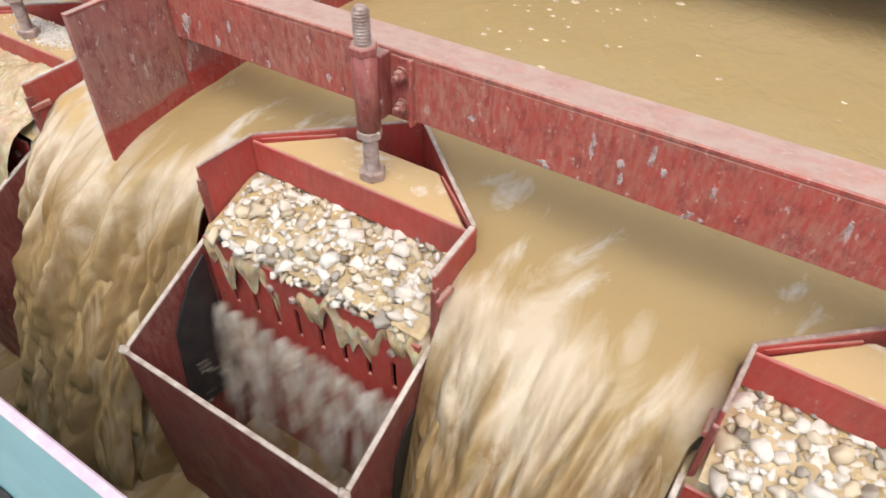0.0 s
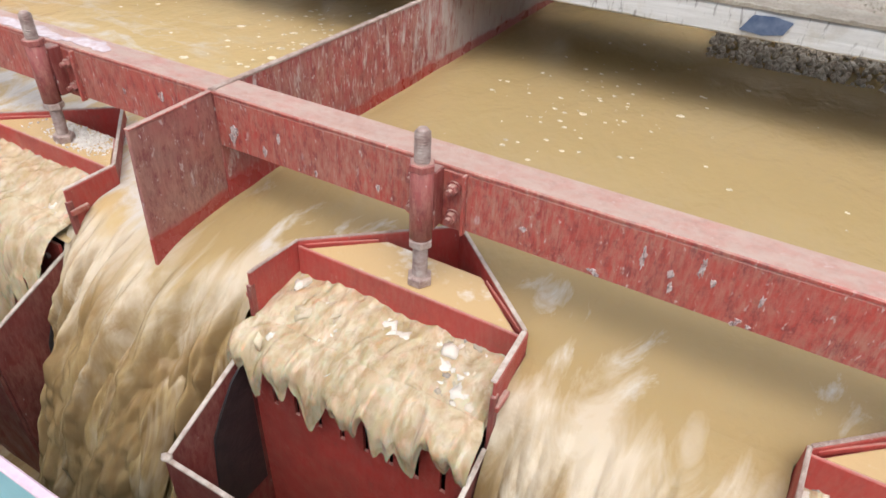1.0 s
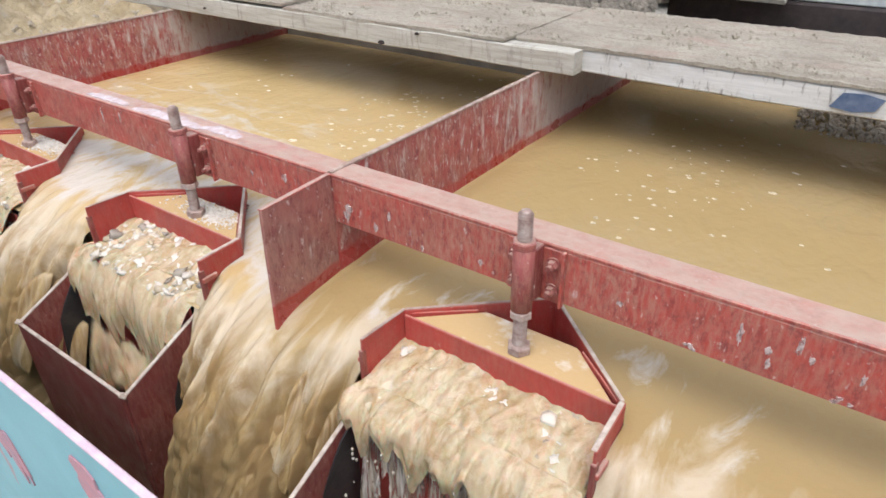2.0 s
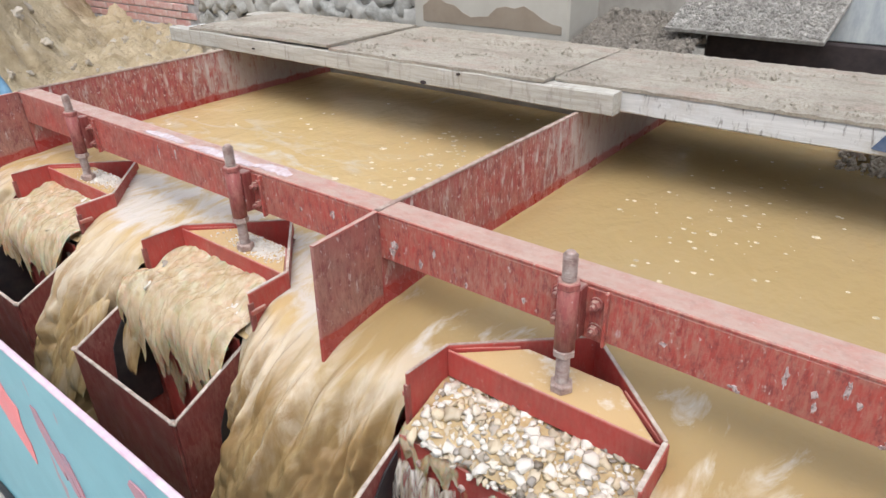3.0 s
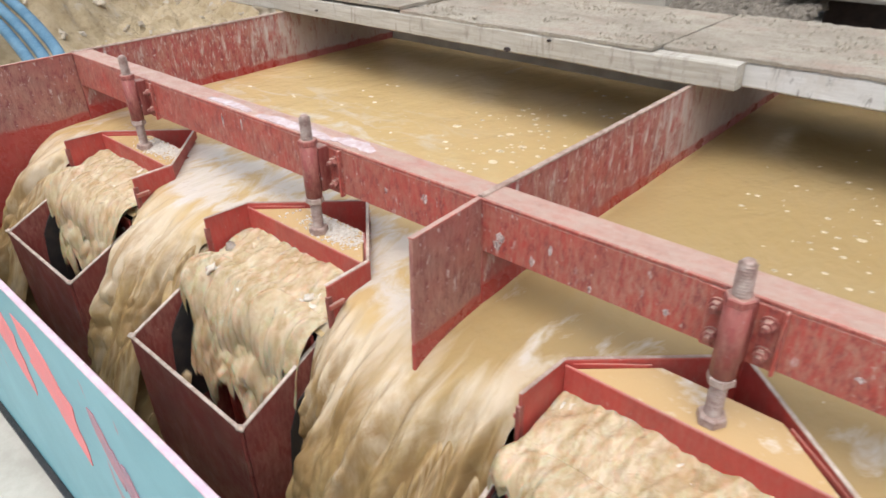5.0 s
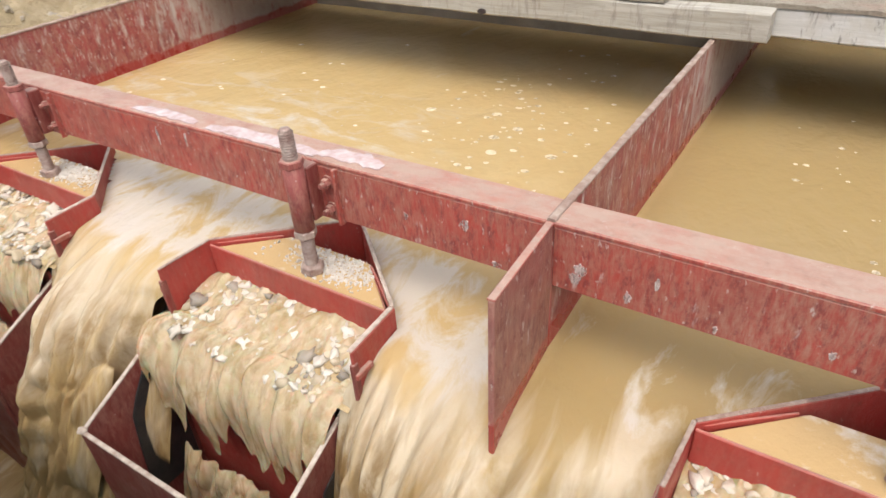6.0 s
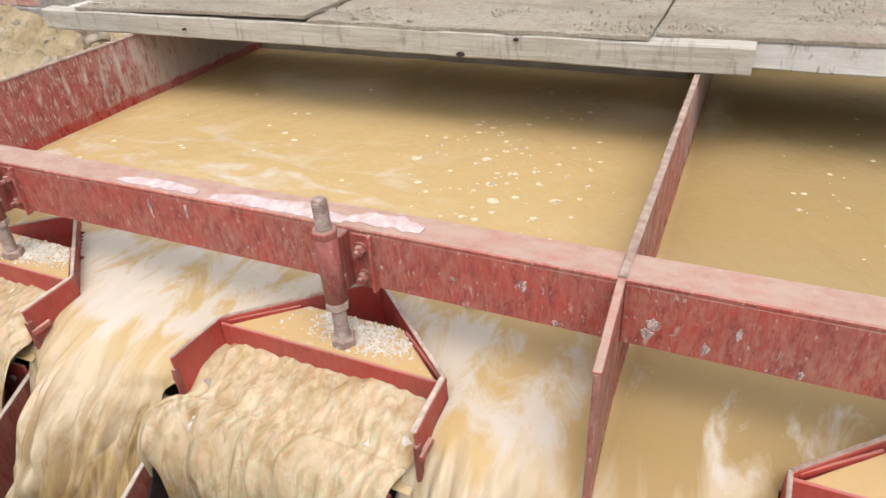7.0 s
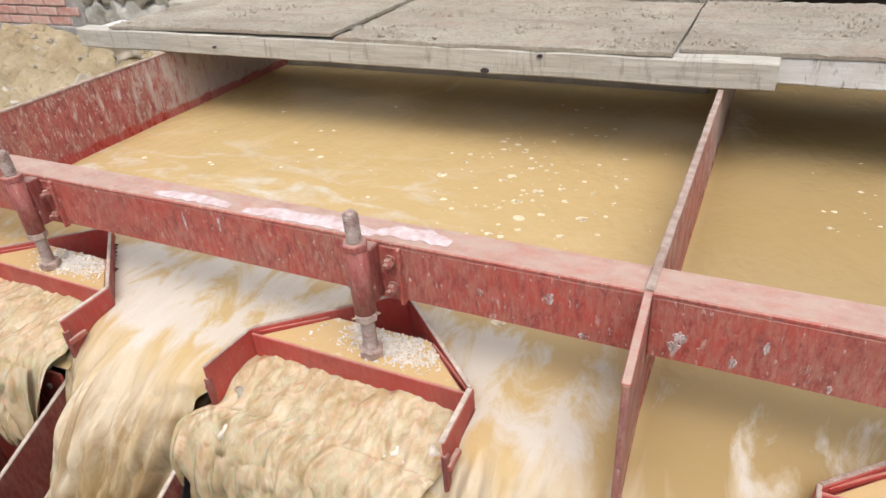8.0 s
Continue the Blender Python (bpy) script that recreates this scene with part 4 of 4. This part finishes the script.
# water that swells and sinks in each hood, and the curtain that it sheds
def make_surge(key, cx, bx, seed):
    rng = random.Random(seed)
    shift = bx - cx
    ob = empty("pulsing_water", cx, 0, 0)
    big = 1.0 if key in "AZ" else 1.35

    def body(u, v):
        x = -0.297 + 0.594 * u
        s = v * 0.42
        if s < 0.2:
            y, z = BAR_Y + 0.03 - s, -0.086 - 0.10 * (s / 0.2) ** 2 * 0.35
        else:
            k = (s - 0.2) / 0.22
            if key in "AZ":
                finger = 0.35 + 0.75 * max(0.0, 0.5 + nz(x * 21, seed * 1.3) + 0.5 * nz(x * 47, seed * 2.1))
            else:
                finger = 1.1 + 0.55 * nz(x * 17, seed * 1.3) + 0.35 * nz(x * 41, seed * 2.1)
            y, z = BAR_Y - 0.17 - 0.085 * math.sin(min(1.0, k * 1.3) * 1.5) * big, -0.121 - 0.17 * k ** 1.4 * finger * big
        m = math.sin(math.pi * u) ** 0.4
        long = 0.24 if s > 0.2 else 0.55
        boil = 0.018 * nz(x * 8, s * 8, seed) + 0.013 * abs(nz(x * 19, s * 19 * long, seed + 2)) + 0.009 * nz(x * 36, s * 36 * long, seed + 6) + 0.0045 * nz(x * 66, s * 62 * long, seed) - 0.002
        z += boil * (0.9 if s < 0.2 else 0.4) + 0.012 * (m - 1) + (0.0 if key in "AZ" else 0.012)
        y -= 1.0 * boil * min(1.0, max(0.0, (s - 0.14) / 0.1))
        k = ease((s - 0.175) / 0.08)
        return (x * (1 + 0.075 * k) + shift * k, y, z), (x, s)
    swell = grid("swell", 220, 170, body, SURGE, ob, "churning muddy water")

    if key not in "AZ":
        def veil(u, v):
            x = -0.27 + 0.54 * u
            reach = 0.36 * max(0.25, 0.62 + 0.5 * nz(x * 12, seed * 0.7) + 0.35 * nz(x * 31, seed * 1.9))
            lump = 0.06 * abs(nz(x * 15, v * 1.6, seed)) + 0.022 * abs(nz(x * 34, v * 3.5, seed + 3)) + 0.004 * nz(x * 70, v * 9, seed)
            return (x + shift + 0.01 * nz(x * 9, v * 3, seed + 9), -0.335 - 0.07 * v ** 0.7 - lump * math.sin(math.pi * min(1.0, 0.15 + 0.85 * v)) ** 0.5 * min(1.0, 8 * u, 8 * (1 - u)), -0.17 - reach * v), (x, v)
        curtain = grid("spray_curtain", 120, 90, veil, SURGE, ob, "ragged curtain of falling muddy water")
        tagged(ob, "muddy water pulsing out over the pebbles into the box", "water", "pulsing water", "structure")
        return swell, curtain
    def strands(u, v):
        x = -0.285 + 0.57 * u
        top = -0.17 - 0.07 * max(0.0, nz(x * 26, seed * 3.1))
        reach = 0.58 * max(0.3, 0.7 + 0.5 * nz(x * 14, seed * 0.7) + 0.45 * nz(x * 37, seed * 1.9))
        lump = 0.034 * abs(nz(x * 19, v * 1.0, seed)) + 0.016 * abs(nz(x * 45, v * 1.6, seed + 3)) + 0.002 * nz(x * 90, v * 6, seed)
        return (x + shift + 0.008 * nz(x * 9, v * 3, seed + 9), -0.335 - 0.06 * v ** 0.7 - lump, top - reach * v), (x, v)
    curtain = grid("spray_curtain", 170, 80, strands, SPRAY, ob, "ragged strands and drops of falling muddy water")
    b = bmesh.new()
    b.from_mesh(curtain.data)
    torn = []
    for f in b.faces:
        c = f.calc_center_median()
        fall = (-0.17 - c.z) / 0.3
        if nz(c.x * 31, c.z * 3, seed + 5) + 0.6 * nz(c.x * 70, c.z * 7, seed) > 0.62 - 0.35 * fall:
            torn.append(f)
    bmesh.ops.delete(b, geom=torn, context="FACES")
    for k in range(60):
        c = (rng.uniform(-0.29, 0.29), -0.37 - rng.uniform(-0.01, 0.1), -0.2 - rng.uniform(0, 0.3))
        r = rng.uniform(0.002, 0.005)
        lathe_bm([(0.3 * r, -1.6 * r), (r, -0.4 * r), (r, 0.6 * r), (0.3 * r, 1.6 * r)], 6, b, c)
    b.to_mesh(curtain.data)
    b.free()
    curtain.data.polygons.foreach_set("use_smooth", [True] * len(curtain.data.polygons))
    tagged(ob, "muddy water pulsing out over the pebbles into the box", "water", "pulsing water", "structure")
    return swell, curtain


PULSE = {key: make_surge(key, c[0], c[1], 21 + 3 * i) for i, (key, c) in enumerate(CELLS.items())}


def make_tail_water():
    def tail(u, v):
        x, y = -2.6 + 5.2 * u, WALL_Y + 0.01 + 0.9 * v
        # the offset along v picks the dark tone painted for the lower fall
        return (x, y, -0.93 + 0.02 * nz(x * 7, y * 7) + 0.01 * nz(x * 20, y * 20)), (x, y + 1.6)
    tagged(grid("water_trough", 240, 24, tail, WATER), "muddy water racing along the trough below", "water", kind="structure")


make_tail_water()


# ---- trough wall ----
def make_trough_wall():
    ob = empty("trough_wall", 0, WALL_Y, GROUND_Z)
    part("panel", box_bm(-3.0, 3.0, -0.006, 0.006, 0.0, 1.035, 0.002), TEAL, ob)
    part("top_edge", box_bm(-3.0, 3.0, -0.008, 0.008, 1.035, 1.047, 0.003), PINK_EDGE, ob, "worn pinkish top edge")
    part("bottom_angle", box_bm(-3.0, 3.0, -0.03, -0.007, 0.0, 0.02, 0.003), RUBBER, ob, "dark bottom edge")
    for lay, (top, low, w, mat) in enumerate((((-1.22, -0.02), (-1.02, -0.40), 0.075, RED_MARK), ((-0.84, -0.07), (-0.66, -0.44), 0.07, RED_MARK), ((-0.46, -0.12), (-0.40, -0.34), 0.028, SMEAR), ((-0.40, -0.20), (-0.34, -0.40), 0.02, SMEAR), ((-0.35, -0.22), (-0.30, -0.38), 0.018, SMEAR), ((0.10, -0.04), (0.2, -0.3), 0.05, SMEAR), ((-1.7, -0.05), (-1.5, -0.5), 0.08, RED_MARK))):
        left, right = [], []
        for k in range(11):
            f = k / 10
            cx, cz = top[0] + (low[0] - top[0]) * f, top[1] + (low[1] - top[1]) * f - GROUND_Z
            r = (1.8 if mat is RED_MARK else 1.2) * w * (math.sin(math.pi * min(1.0, 0.12 + 0.88 * f)) ** 0.8 + 0.04) * (1 + 0.5 * nz(f * 7, top[0] * 9))
            left.append((cx - r, cz + 0.3 * r))
            right.append((cx + r * 0.8, cz + 0.3 * r))
        part("paint_mark", prism_bm(left + right[::-1], (-0.0080 - 0.0005 * lay, -0.0065), "y", 0.0), mat, ob, "red paint smear")
    tagged(ob, "teal painted steel trough wall with red paint smears", "steel wall", kind="structure")


make_trough_wall()


# ---- walkway ----
def timber(name, x0, x1, y0, y1, z0, z1, label, material=WOOD):
    b = bmesh.new()
    n = 60
    rows = []
    for i in range(n + 1):
        x = x0 + (x1 - x0) * i / n
        w = [0.004 * nz(x * 3, k * 5.0) + 0.002 * nz(x * 12, k * 9.0) for k in range(4)]
        c = 0.006
        ring = [(y0 + w[0] + c, z0 + w[1]), (y0 + w[0], z0 + c + w[1]), (y0 + w[2], z1 - c + w[3]), (y0 + w[2] + c, z1 + w[3]), (y1, z1 + w[3]), (y1, z0 + w[1])]
        rows.append([b.verts.new((x, *p)) for p in ring])
    for p, q in zip(rows, rows[1:]):
        for k in range(6):
            b.faces.new((p[k], p[(k + 1) % 6], q[(k + 1) % 6], q[k]))
    b.faces.new(rows[0][::-1])
    b.faces.new(rows[-1])
    bmesh.ops.recalc_face_normals(b, faces=list(b.faces))
    return tagged(finish(name, b, material), label, "timber", "walkway timbers")


plank = timber("timber_plank", -2.98, 0.155, 1.175, 1.25, 0.262, 0.352, "weathered grey timber resting across the tank dividers")
for kx, kz, kr in ((-0.81, 0.274, 0.017), (-0.60, 0.338, 0.010), (-2.1, 0.30, 0.009)):
    ring = [(kx + kr * (1 + 0.3 * nz(a, kx)) * math.cos(a * math.pi / 7), kz + 0.55 * kr * math.sin(a * math.pi / 7)) for a in range(14)]
    part("knot", prism_bm(ring, (1.1665, 1.1800), "y", 0.0), DARK_KNOT_SHADE, plank, "dark knot in the wood")
edge = timber("timber_plank", -2.9, 3.4, 1.255, 1.38, 0.262, 0.350, "pale limewashed timber edge of the walkway with a blue paint mark", LIMED)
part("paint_mark", prism_bm([(1.03, 0.285), (1.06, 0.335), (1.12, 0.340), (1.18, 0.330), (1.16, 0.290), (1.10, 0.278)], (1.2475, 1.2505), "y", 0.0), BLUE_MARK, edge, "dark blue paint mark")
timber("timber_plank", -3.0, 0.03, 1.80, 1.94, 0.262, 0.350, "pale weathered timber under the back of the walkway")


def sheet(x0, x1, y0, y1, z0, thick, seed, label, lift=0.0):
    b = bmesh.new()
    nx, ny = max(8, int((x1 - x0) / 0.018)), 40
    top = [[None] * (nx + 1) for _ in range(ny + 1)]
    low = [[None] * (nx + 1) for _ in range(ny + 1)]
    for j in range(ny + 1):
        for i in range(nx + 1):
            x, y = x0 + (x1 - x0) * i / nx, y0 + (y1 - y0) * j / ny
            edge = 0.008 * nz(x * 9, seed) if j in (0, ny) else 0.0
            z = z0 + lift * i / nx + 0.004 * nz(x * 2, y * 3, seed)
            crust = 0.004 * max(0.0, nz(x * 11, y * 11, seed)) + 0.004 * nz(x * 30, y * 30, seed) + 0.004 * nz(x * 55, y * 55, seed)
            top[j][i] = b.verts.new((x, y + edge, z + thick + crust))
            low[j][i] = b.verts.new((x, y + edge, z))
    for j in range(ny):
        for i in range(nx):
            b.faces.new((top[j][i], top[j][i + 1], top[j + 1][i + 1], top[j + 1][i]))
            b.faces.new((low[j][i], low[j + 1][i], low[j + 1][i + 1], low[j][i + 1]))
    for i in range(nx):
        b.faces.new((low[0][i], low[0][i + 1], top[0][i + 1], top[0][i]))
        b.faces.new((low[ny][i + 1], low[ny][i], top[ny][i], top[ny][i + 1]))
    for j in range(ny):
        b.faces.new((low[j + 1][0], low[j][0], top[j][0], top[j + 1][0]))
        b.faces.new((low[j][nx], low[j + 1][nx], top[j + 1][nx], top[j][nx]))
    return tagged(finish("walkway_board", b, DUSTY), label, "board", "walkway boards")


sheet(-2.75, -1.47, 1.18, 1.90, 0.355, 0.014, 1, "board caked with dust and red grit on the walkway", 0.012)
sheet(-1.46, -0.16, 1.178, 1.96, 0.353, 0.012, 2, "dust-covered board lying on the walkway timbers")
sheet(-0.15, 3.3, 1.25, 1.99, 0.353, 0.012, 3, "long dusty board strewn with crumbs on the walkway")


def make_crumbs():
    rng = random.Random(5)
    items = []
    for k in range(9000):
        x, y = rng.uniform(-2.7, 2.6), 1.2 + 0.73 * rng.random() ** 1.5
        if nz(x * 2.2, y * 5, 8) + 0.5 * nz(x * 9, y * 9, 9) < 0.12:
            continue
        if x > -0.15 and y < 1.27:
            continue
        r = rng.choice((0.002, 0.003, 0.003, 0.004, 0.006, rng.uniform(0.007, 0.015) if k % 40 == 0 else 0.003))
        items.append(((x, y, 0.372 + r * 0.2 + (0.008 if x < -1.47 else 0)), [rng.random() * 6 for _ in range(3)], (r, r * 0.8, r * 0.6)))
    tagged(scatter("crumbs", CRUMB, items, seed=5), "crumbs of dry earth scattered over the walkway boards", "crumbs", kind="stuff")


make_crumbs()


# ---- behind the walkway ----
def rubble_heap(name, spots, count, seed, label, r0=0.010, r1=0.035, material=DARK_RUBBLE):
    rng = random.Random(seed)
    items = []
    for k in range(count):
        x0, x1, y0, y1, z0, z1 = spots
        x, f = rng.uniform(x0, x1), rng.random()
        y, z = y0 + (y1 - y0) * f, z0 + (z1 - z0) * f + 0.03 * nz(x * 5, f * 4, seed)
        r = rng.uniform(r0, r1)
        items.append(((x, y, z), [rng.random() * 6 for _ in range(3)], (r, r * rng.uniform(0.6, 1), r * rng.uniform(0.5, 0.8))))
    return tagged(scatter(name, material, items, seed=seed), label, "rubble", kind="stuff")


rubble_heap("rubble", (0.86, 2.4, 1.92, 2.44, -0.05, 0.20), 3200, 3, "heap of grey-brown gravel at the back of the tank", 0.008, 0.022, TAN_RUBBLE)
rubble_heap("rubble_heap", (-0.5, 0.12, 2.02, 2.5, 0.34, 0.46), 2200, 4, "loose grey rubble behind the walkway", 0.006, 0.024)


def make_brick_wall():
    ob = empty("brick_wall", 0, 2.3, 0)
    part("mortar", box_bm(-7.5, -4.4, 0.012, 0.24, -0.1, 1.15, 0.0), MORTAR, ob, "rough grey mortar")
    part("mortar_base", box_bm(-7.5, -4.4, -0.015, 0.012, -0.1, 0.045, 0.006), MORTAR, ob, "rough grey mortar footing")
    me = bpy.data.meshes.new("brick")
    b = box_bm(-0.112, 0.112, 0.0, 0.1, -0.029, 0.029, 0.005)
    b.to_mesh(me)
    b.free()
    me.materials.append(BRICK)
    rng = random.Random(8)
    for row in range(15):
        x = -7.3 + (0.12 if row % 2 else 0.0)
        while x < -4.5:
            k = new("brick", me)
            k.parent = ob
            k.matrix_basis = pose(x + rng.uniform(-0.004, 0.004), rng.uniform(-0.005, 0.006), 0.08 + row * 0.07, 0, rng.uniform(-0.8, 0.8), rng.uniform(-1, 1))
            x += 0.236
    tagged(ob, "old red brick wall on a rough mortar footing", "brick wall", kind="structure")


make_brick_wall()


def make_stone_wall():
    ob = empty("stone_wall", 0, 2.3, 0)
    part("mortar", box_bm(-4.4, -1.75, 0.03, 0.3, -0.1, 1.1, 0.0), MORTAR, ob, "grey mortar")
    rng = random.Random(9)
    meshes = [rock_mesh("stone", 40 + s, STONE, (1.0, 0.55, 0.85), 3, 0.9) for s in range(5)]
    z = 0.02
    while z < 1.05:
        h = rng.uniform(0.16, 0.26)
        x = -4.38
        while x < -1.85:
            w = rng.uniform(0.18, 0.36)
            st = new("stone", rng.choice(meshes))
            st.parent = ob
            st.matrix_basis = Matrix.LocRotScale((x + w / 2, 0.04, z + h / 2), Euler((0, rng.uniform(-0.25, 0.25), 0)), Vector((w * 1.15, 0.24, h * 1.38)))
            x += w
        z += h * 0.93
    tagged(ob, "rough wall of grey field stones in mortar", "stone wall", kind="structure")


make_stone_wall()


def make_rear_items():
    ob = empty("concrete_block", 0, 2.1, 0.3)
    b = box_bm(-1.66, -0.56, 0.0, 0.35, 0.02, 0.95, 0.012)
    part("block", b, PLASTER, ob)
    pts = [(-1.58, 0.07)] + [(-1.58 + 0.98 * k / 16, 0.16 + 0.05 * math.sin(k * 0.7) + 0.05 * nz(k * 0.5, 3)) for k in range(17)] + [(-0.60, 0.07)]
    part("damp_patch", prism_bm(pts, (-0.004, -0.001), "y", 0.0), DAMP, ob, "dark damp patch")
    tagged(ob, "smooth beige concrete block with a damp stain", "concrete block")

    b = box_bm(-0.05, 0.68, 0.0, 0.9, -0.012, 0.012, 0.004)
    ob = finish("gravel_slab", b, RUBBLE)
    ob.matrix_basis = pose(0.0, 2.15, 0.44, 24, 0, -3)
    tagged(ob, "tilted slab coated with grey gravel", "slab")
    rng = random.Random(12)
    items = []
    for k in range(5200):
        r = rng.uniform(0.005, 0.013)
        items.append(((rng.uniform(-0.04, 0.67), rng.uniform(0.01, 0.89), 0.014), (rng.random() * 6, rng.random() * 6, 0), (r, r * 0.8, r * 0.6)))
    g = scatter("slab_gravel", RUBBLE, items, seed=12)
    g.matrix_basis = pose(0.0, 2.15, 0.44, 24, 0, -3)
    tagged(g, "grey gravel spread over the tilted slab", "gravel", kind="stuff")

    b = box_bm(0.60, 1.53, 0.0, 0.03, 0.0, 0.89, 0.004)
    ob = finish("grey_panel", b, GREYBOARD)
    ob.matrix_basis = pose(0.0, 2.415, 0.405, -10, 0, 0)
    tagged(ob, "scratched grey panel leaning behind the walkway", "panel")

    # added block under the panel, near-black for the shadowed void below the slab
    b = box_bm(0.08, 1.95, 2.40, 2.75, 0.20, 0.40, 0.012)
    tagged(finish("dark_gap_block", b, DARK_KNOT_SHADE), "near-black block under the leaning panel, standing in for a shaded gap", "timber")

    b = box_bm(-2.2, 2.6, 0.0, 0.3, 0.1, 1.4, 0.01)
    ob = finish("wall_rear", b, CONCRETE)
    ob.matrix_basis = pose(0, 3.2, 0.1)
    tagged(ob, "rough grey wall behind the rubble", "wall", kind="structure")


make_rear_items()


def tube(name, pts, r, material, label, category):
    cu = bpy.data.curves.new(name, "CURVE")
    cu.dimensions, cu.bevel_depth, cu.bevel_resolution, cu.resolution_u = "3D", r, 4, 8
    sp = cu.splines.new("NURBS")
    sp.points.add(len(pts) - 1)
    for p, q in zip(sp.points, pts):
        p.co = (*q, 1)
    sp.use_endpoint_u, sp.order_u = True, 3
    dg = bpy.context.evaluated_depsgraph_get()
    tmp = bpy.data.objects.new(name, cu)
    scene.collection.objects.link(tmp)
    dg.update()
    me = bpy.data.meshes.new_from_object(tmp.evaluated_get(dg))
    bpy.data.objects.remove(tmp)
    me.materials.clear()
    me.materials.append(material)
    return tagged(new(name, me), label, category, "pipes")


for dy, dz in ((0.04, 0.03), (-0.025, 0.0), (-0.09, -0.02)):
    tube("plastic_pipe", [(-2.50, -0.06 + dy, 0.02 + dz), (-2.62, -0.02 + dy, 0.16 + dz), (-2.9, 0.03 + dy, 0.22 + dz), (-3.4, 0.08 + dy, 0.33 + dz), (-4.4, 0.1 + dy, 0.56 + dz)], 0.029, BLUE_PIPE, "blue plastic pipe lying over the earth bank", "pipe")


def make_froth(x0, x1, near, count, seed):
    rng = random.Random(seed)
    b = bmesh.new()
    for k in range(count):
        if k % 4:
            x, y = rng.gauss(near, 0.2), rng.gauss(1.0, 0.34)
        else:
            x, y = rng.uniform(x0, x1), rng.gauss(0.8, 0.4)
        if not x0 < x < x1:
            continue
        if not 0.12 < y < 1.9:
            continue
        r = (1.0 if x < 0 else 0.72) * rng.choice((0.003, 0.004, 0.006, 0.009, 0.013, 0.020 if k % 4 == 1 else 0.010))
        vs = [b.verts.new((x + r * (1 + 0.45 * nz(a * 0.9, k * 1.3)) * math.cos(a * math.pi / 7), y + 0.85 * r * (1 + 0.45 * nz(a * 0.9, k * 2.1)) * math.sin(a * math.pi / 7), level(y) + 0.0022)) for a in range(14)]
        c = b.verts.new((x, y, level(y) + 0.0022 + 0.02 * r))
        for a in range(14):
            b.faces.new((vs[a], vs[(a + 1) % 14], c))
    ob = finish("froth", b, FROTH, None, "", True)
    return tagged(ob, "flecks of pale froth drifting on the muddy water", "froth", kind="stuff")


FROTHS = [make_froth(TANK_L + 0.2, -0.12, -0.58, 190, 2), make_froth(0.22, TANK_R - 0.1, 0.70, 130, 3)]


# ---- movement ----
PERIOD = 0.441
LOW = {"A": 0.405, "Z": 0.405, "B": 0.242, "C": 0.27}
END = 8.0


def motions():
    step = PERIOD / 8
    for key, (swell, curtain) in PULSE.items():
        rows_s, rows_c, rows_g = [], [], []
        n = int(END / step) + 1
        for i in range(n + 1):
            t = min(END, i * step)
            ph = ((t - LOW[key]) / PERIOD) % 1.0          # 0: lowest, 0.5: highest
            up = (0.5 - 0.5 * math.cos(2 * math.pi * ph)) ** (0.4 if key in "AZ" else 0.42)
            k = t / PERIOD
            rows_s.append((t, pose(0.006 * math.sin(k * 2.3), (0.085 if key in "AZ" else 0.025) * (1 - up), (-0.052 if key in "AZ" else -0.034) * (1 - up) + 0.004 * math.sin(k * 4.1))))
            rows_g.append((t, pose(CELLS[key][0], -0.2, -0.2 + 0.008 * up, 0.8 * up)))
            # the shed curtain: falls in front from half height on, returns behind the slotted plate
            f = (ph - 0.35) % 1.0
            if key in "AZ":
                # hangs at the lip while the swell is high, then drops away down the slotted plate
                fall = max(0.0, f - 0.33) * PERIOD
                if f < 0.8:
                    rows_c.append((t, pose(0, 0.07 - 0.05 * min(1.0, fall * 25), 0.02 - 0.4 * fall - 4.9 * fall * fall)))
                else:
                    rows_c.append((t, pose(0, 0.19, -0.32 + 0.25 * (f - 0.8) / 0.2)))
            elif f < 0.75:
                rows_c.append((t, pose(0, -0.02 * f, 0.07 - 0.75 * f * f - 0.10 * f)))
            else:
                g = (f - 0.75) / 0.25
                rows_c.append((t, pose(0, 0.10, -0.42 + 0.35 * g)))
        walk(swell, rows_s)
        walk(curtain, rows_c)
        walk(GRAVEL[key], rows_g)
    for lump, x, x0, x1, start, cycle in FLOWING:
        rows = []
        step = cycle / 7
        for i in range(int(END / step) + 2):
            t = min(END, i * step)
            f = (t / cycle + start) % 1.0
            if f < 0.8:
                s = 0.38 + (LENGTH - 0.42) * (f / 0.8) ** 1.3
                depth = -0.025 + 0.025 * min(1.0, f * 2.2)
            else:
                s = LENGTH - 0.1 - (LENGTH - 0.3) * (f - 0.8) / 0.2
                depth = -0.12
            u = (x - x0) / (x1 - x0)
            y, z, d = on_path(s, u)
            p = Vector((x, y, z)) + outward(d) * depth
            rows.append((t, pose(p.x, p.y, p.z, math.degrees(math.atan2(-d.z, -d.y)), 0, 0)))
            if t >= END:
                break
        walk(lump, rows)
    for froth in FROTHS:
        walk(froth, [(0.0, pose(-0.05, 0.10, 0)), (4.0, pose(0.0, 0.0, 0)), (8.0, pose(0.05, -0.08, 0))])


motions()
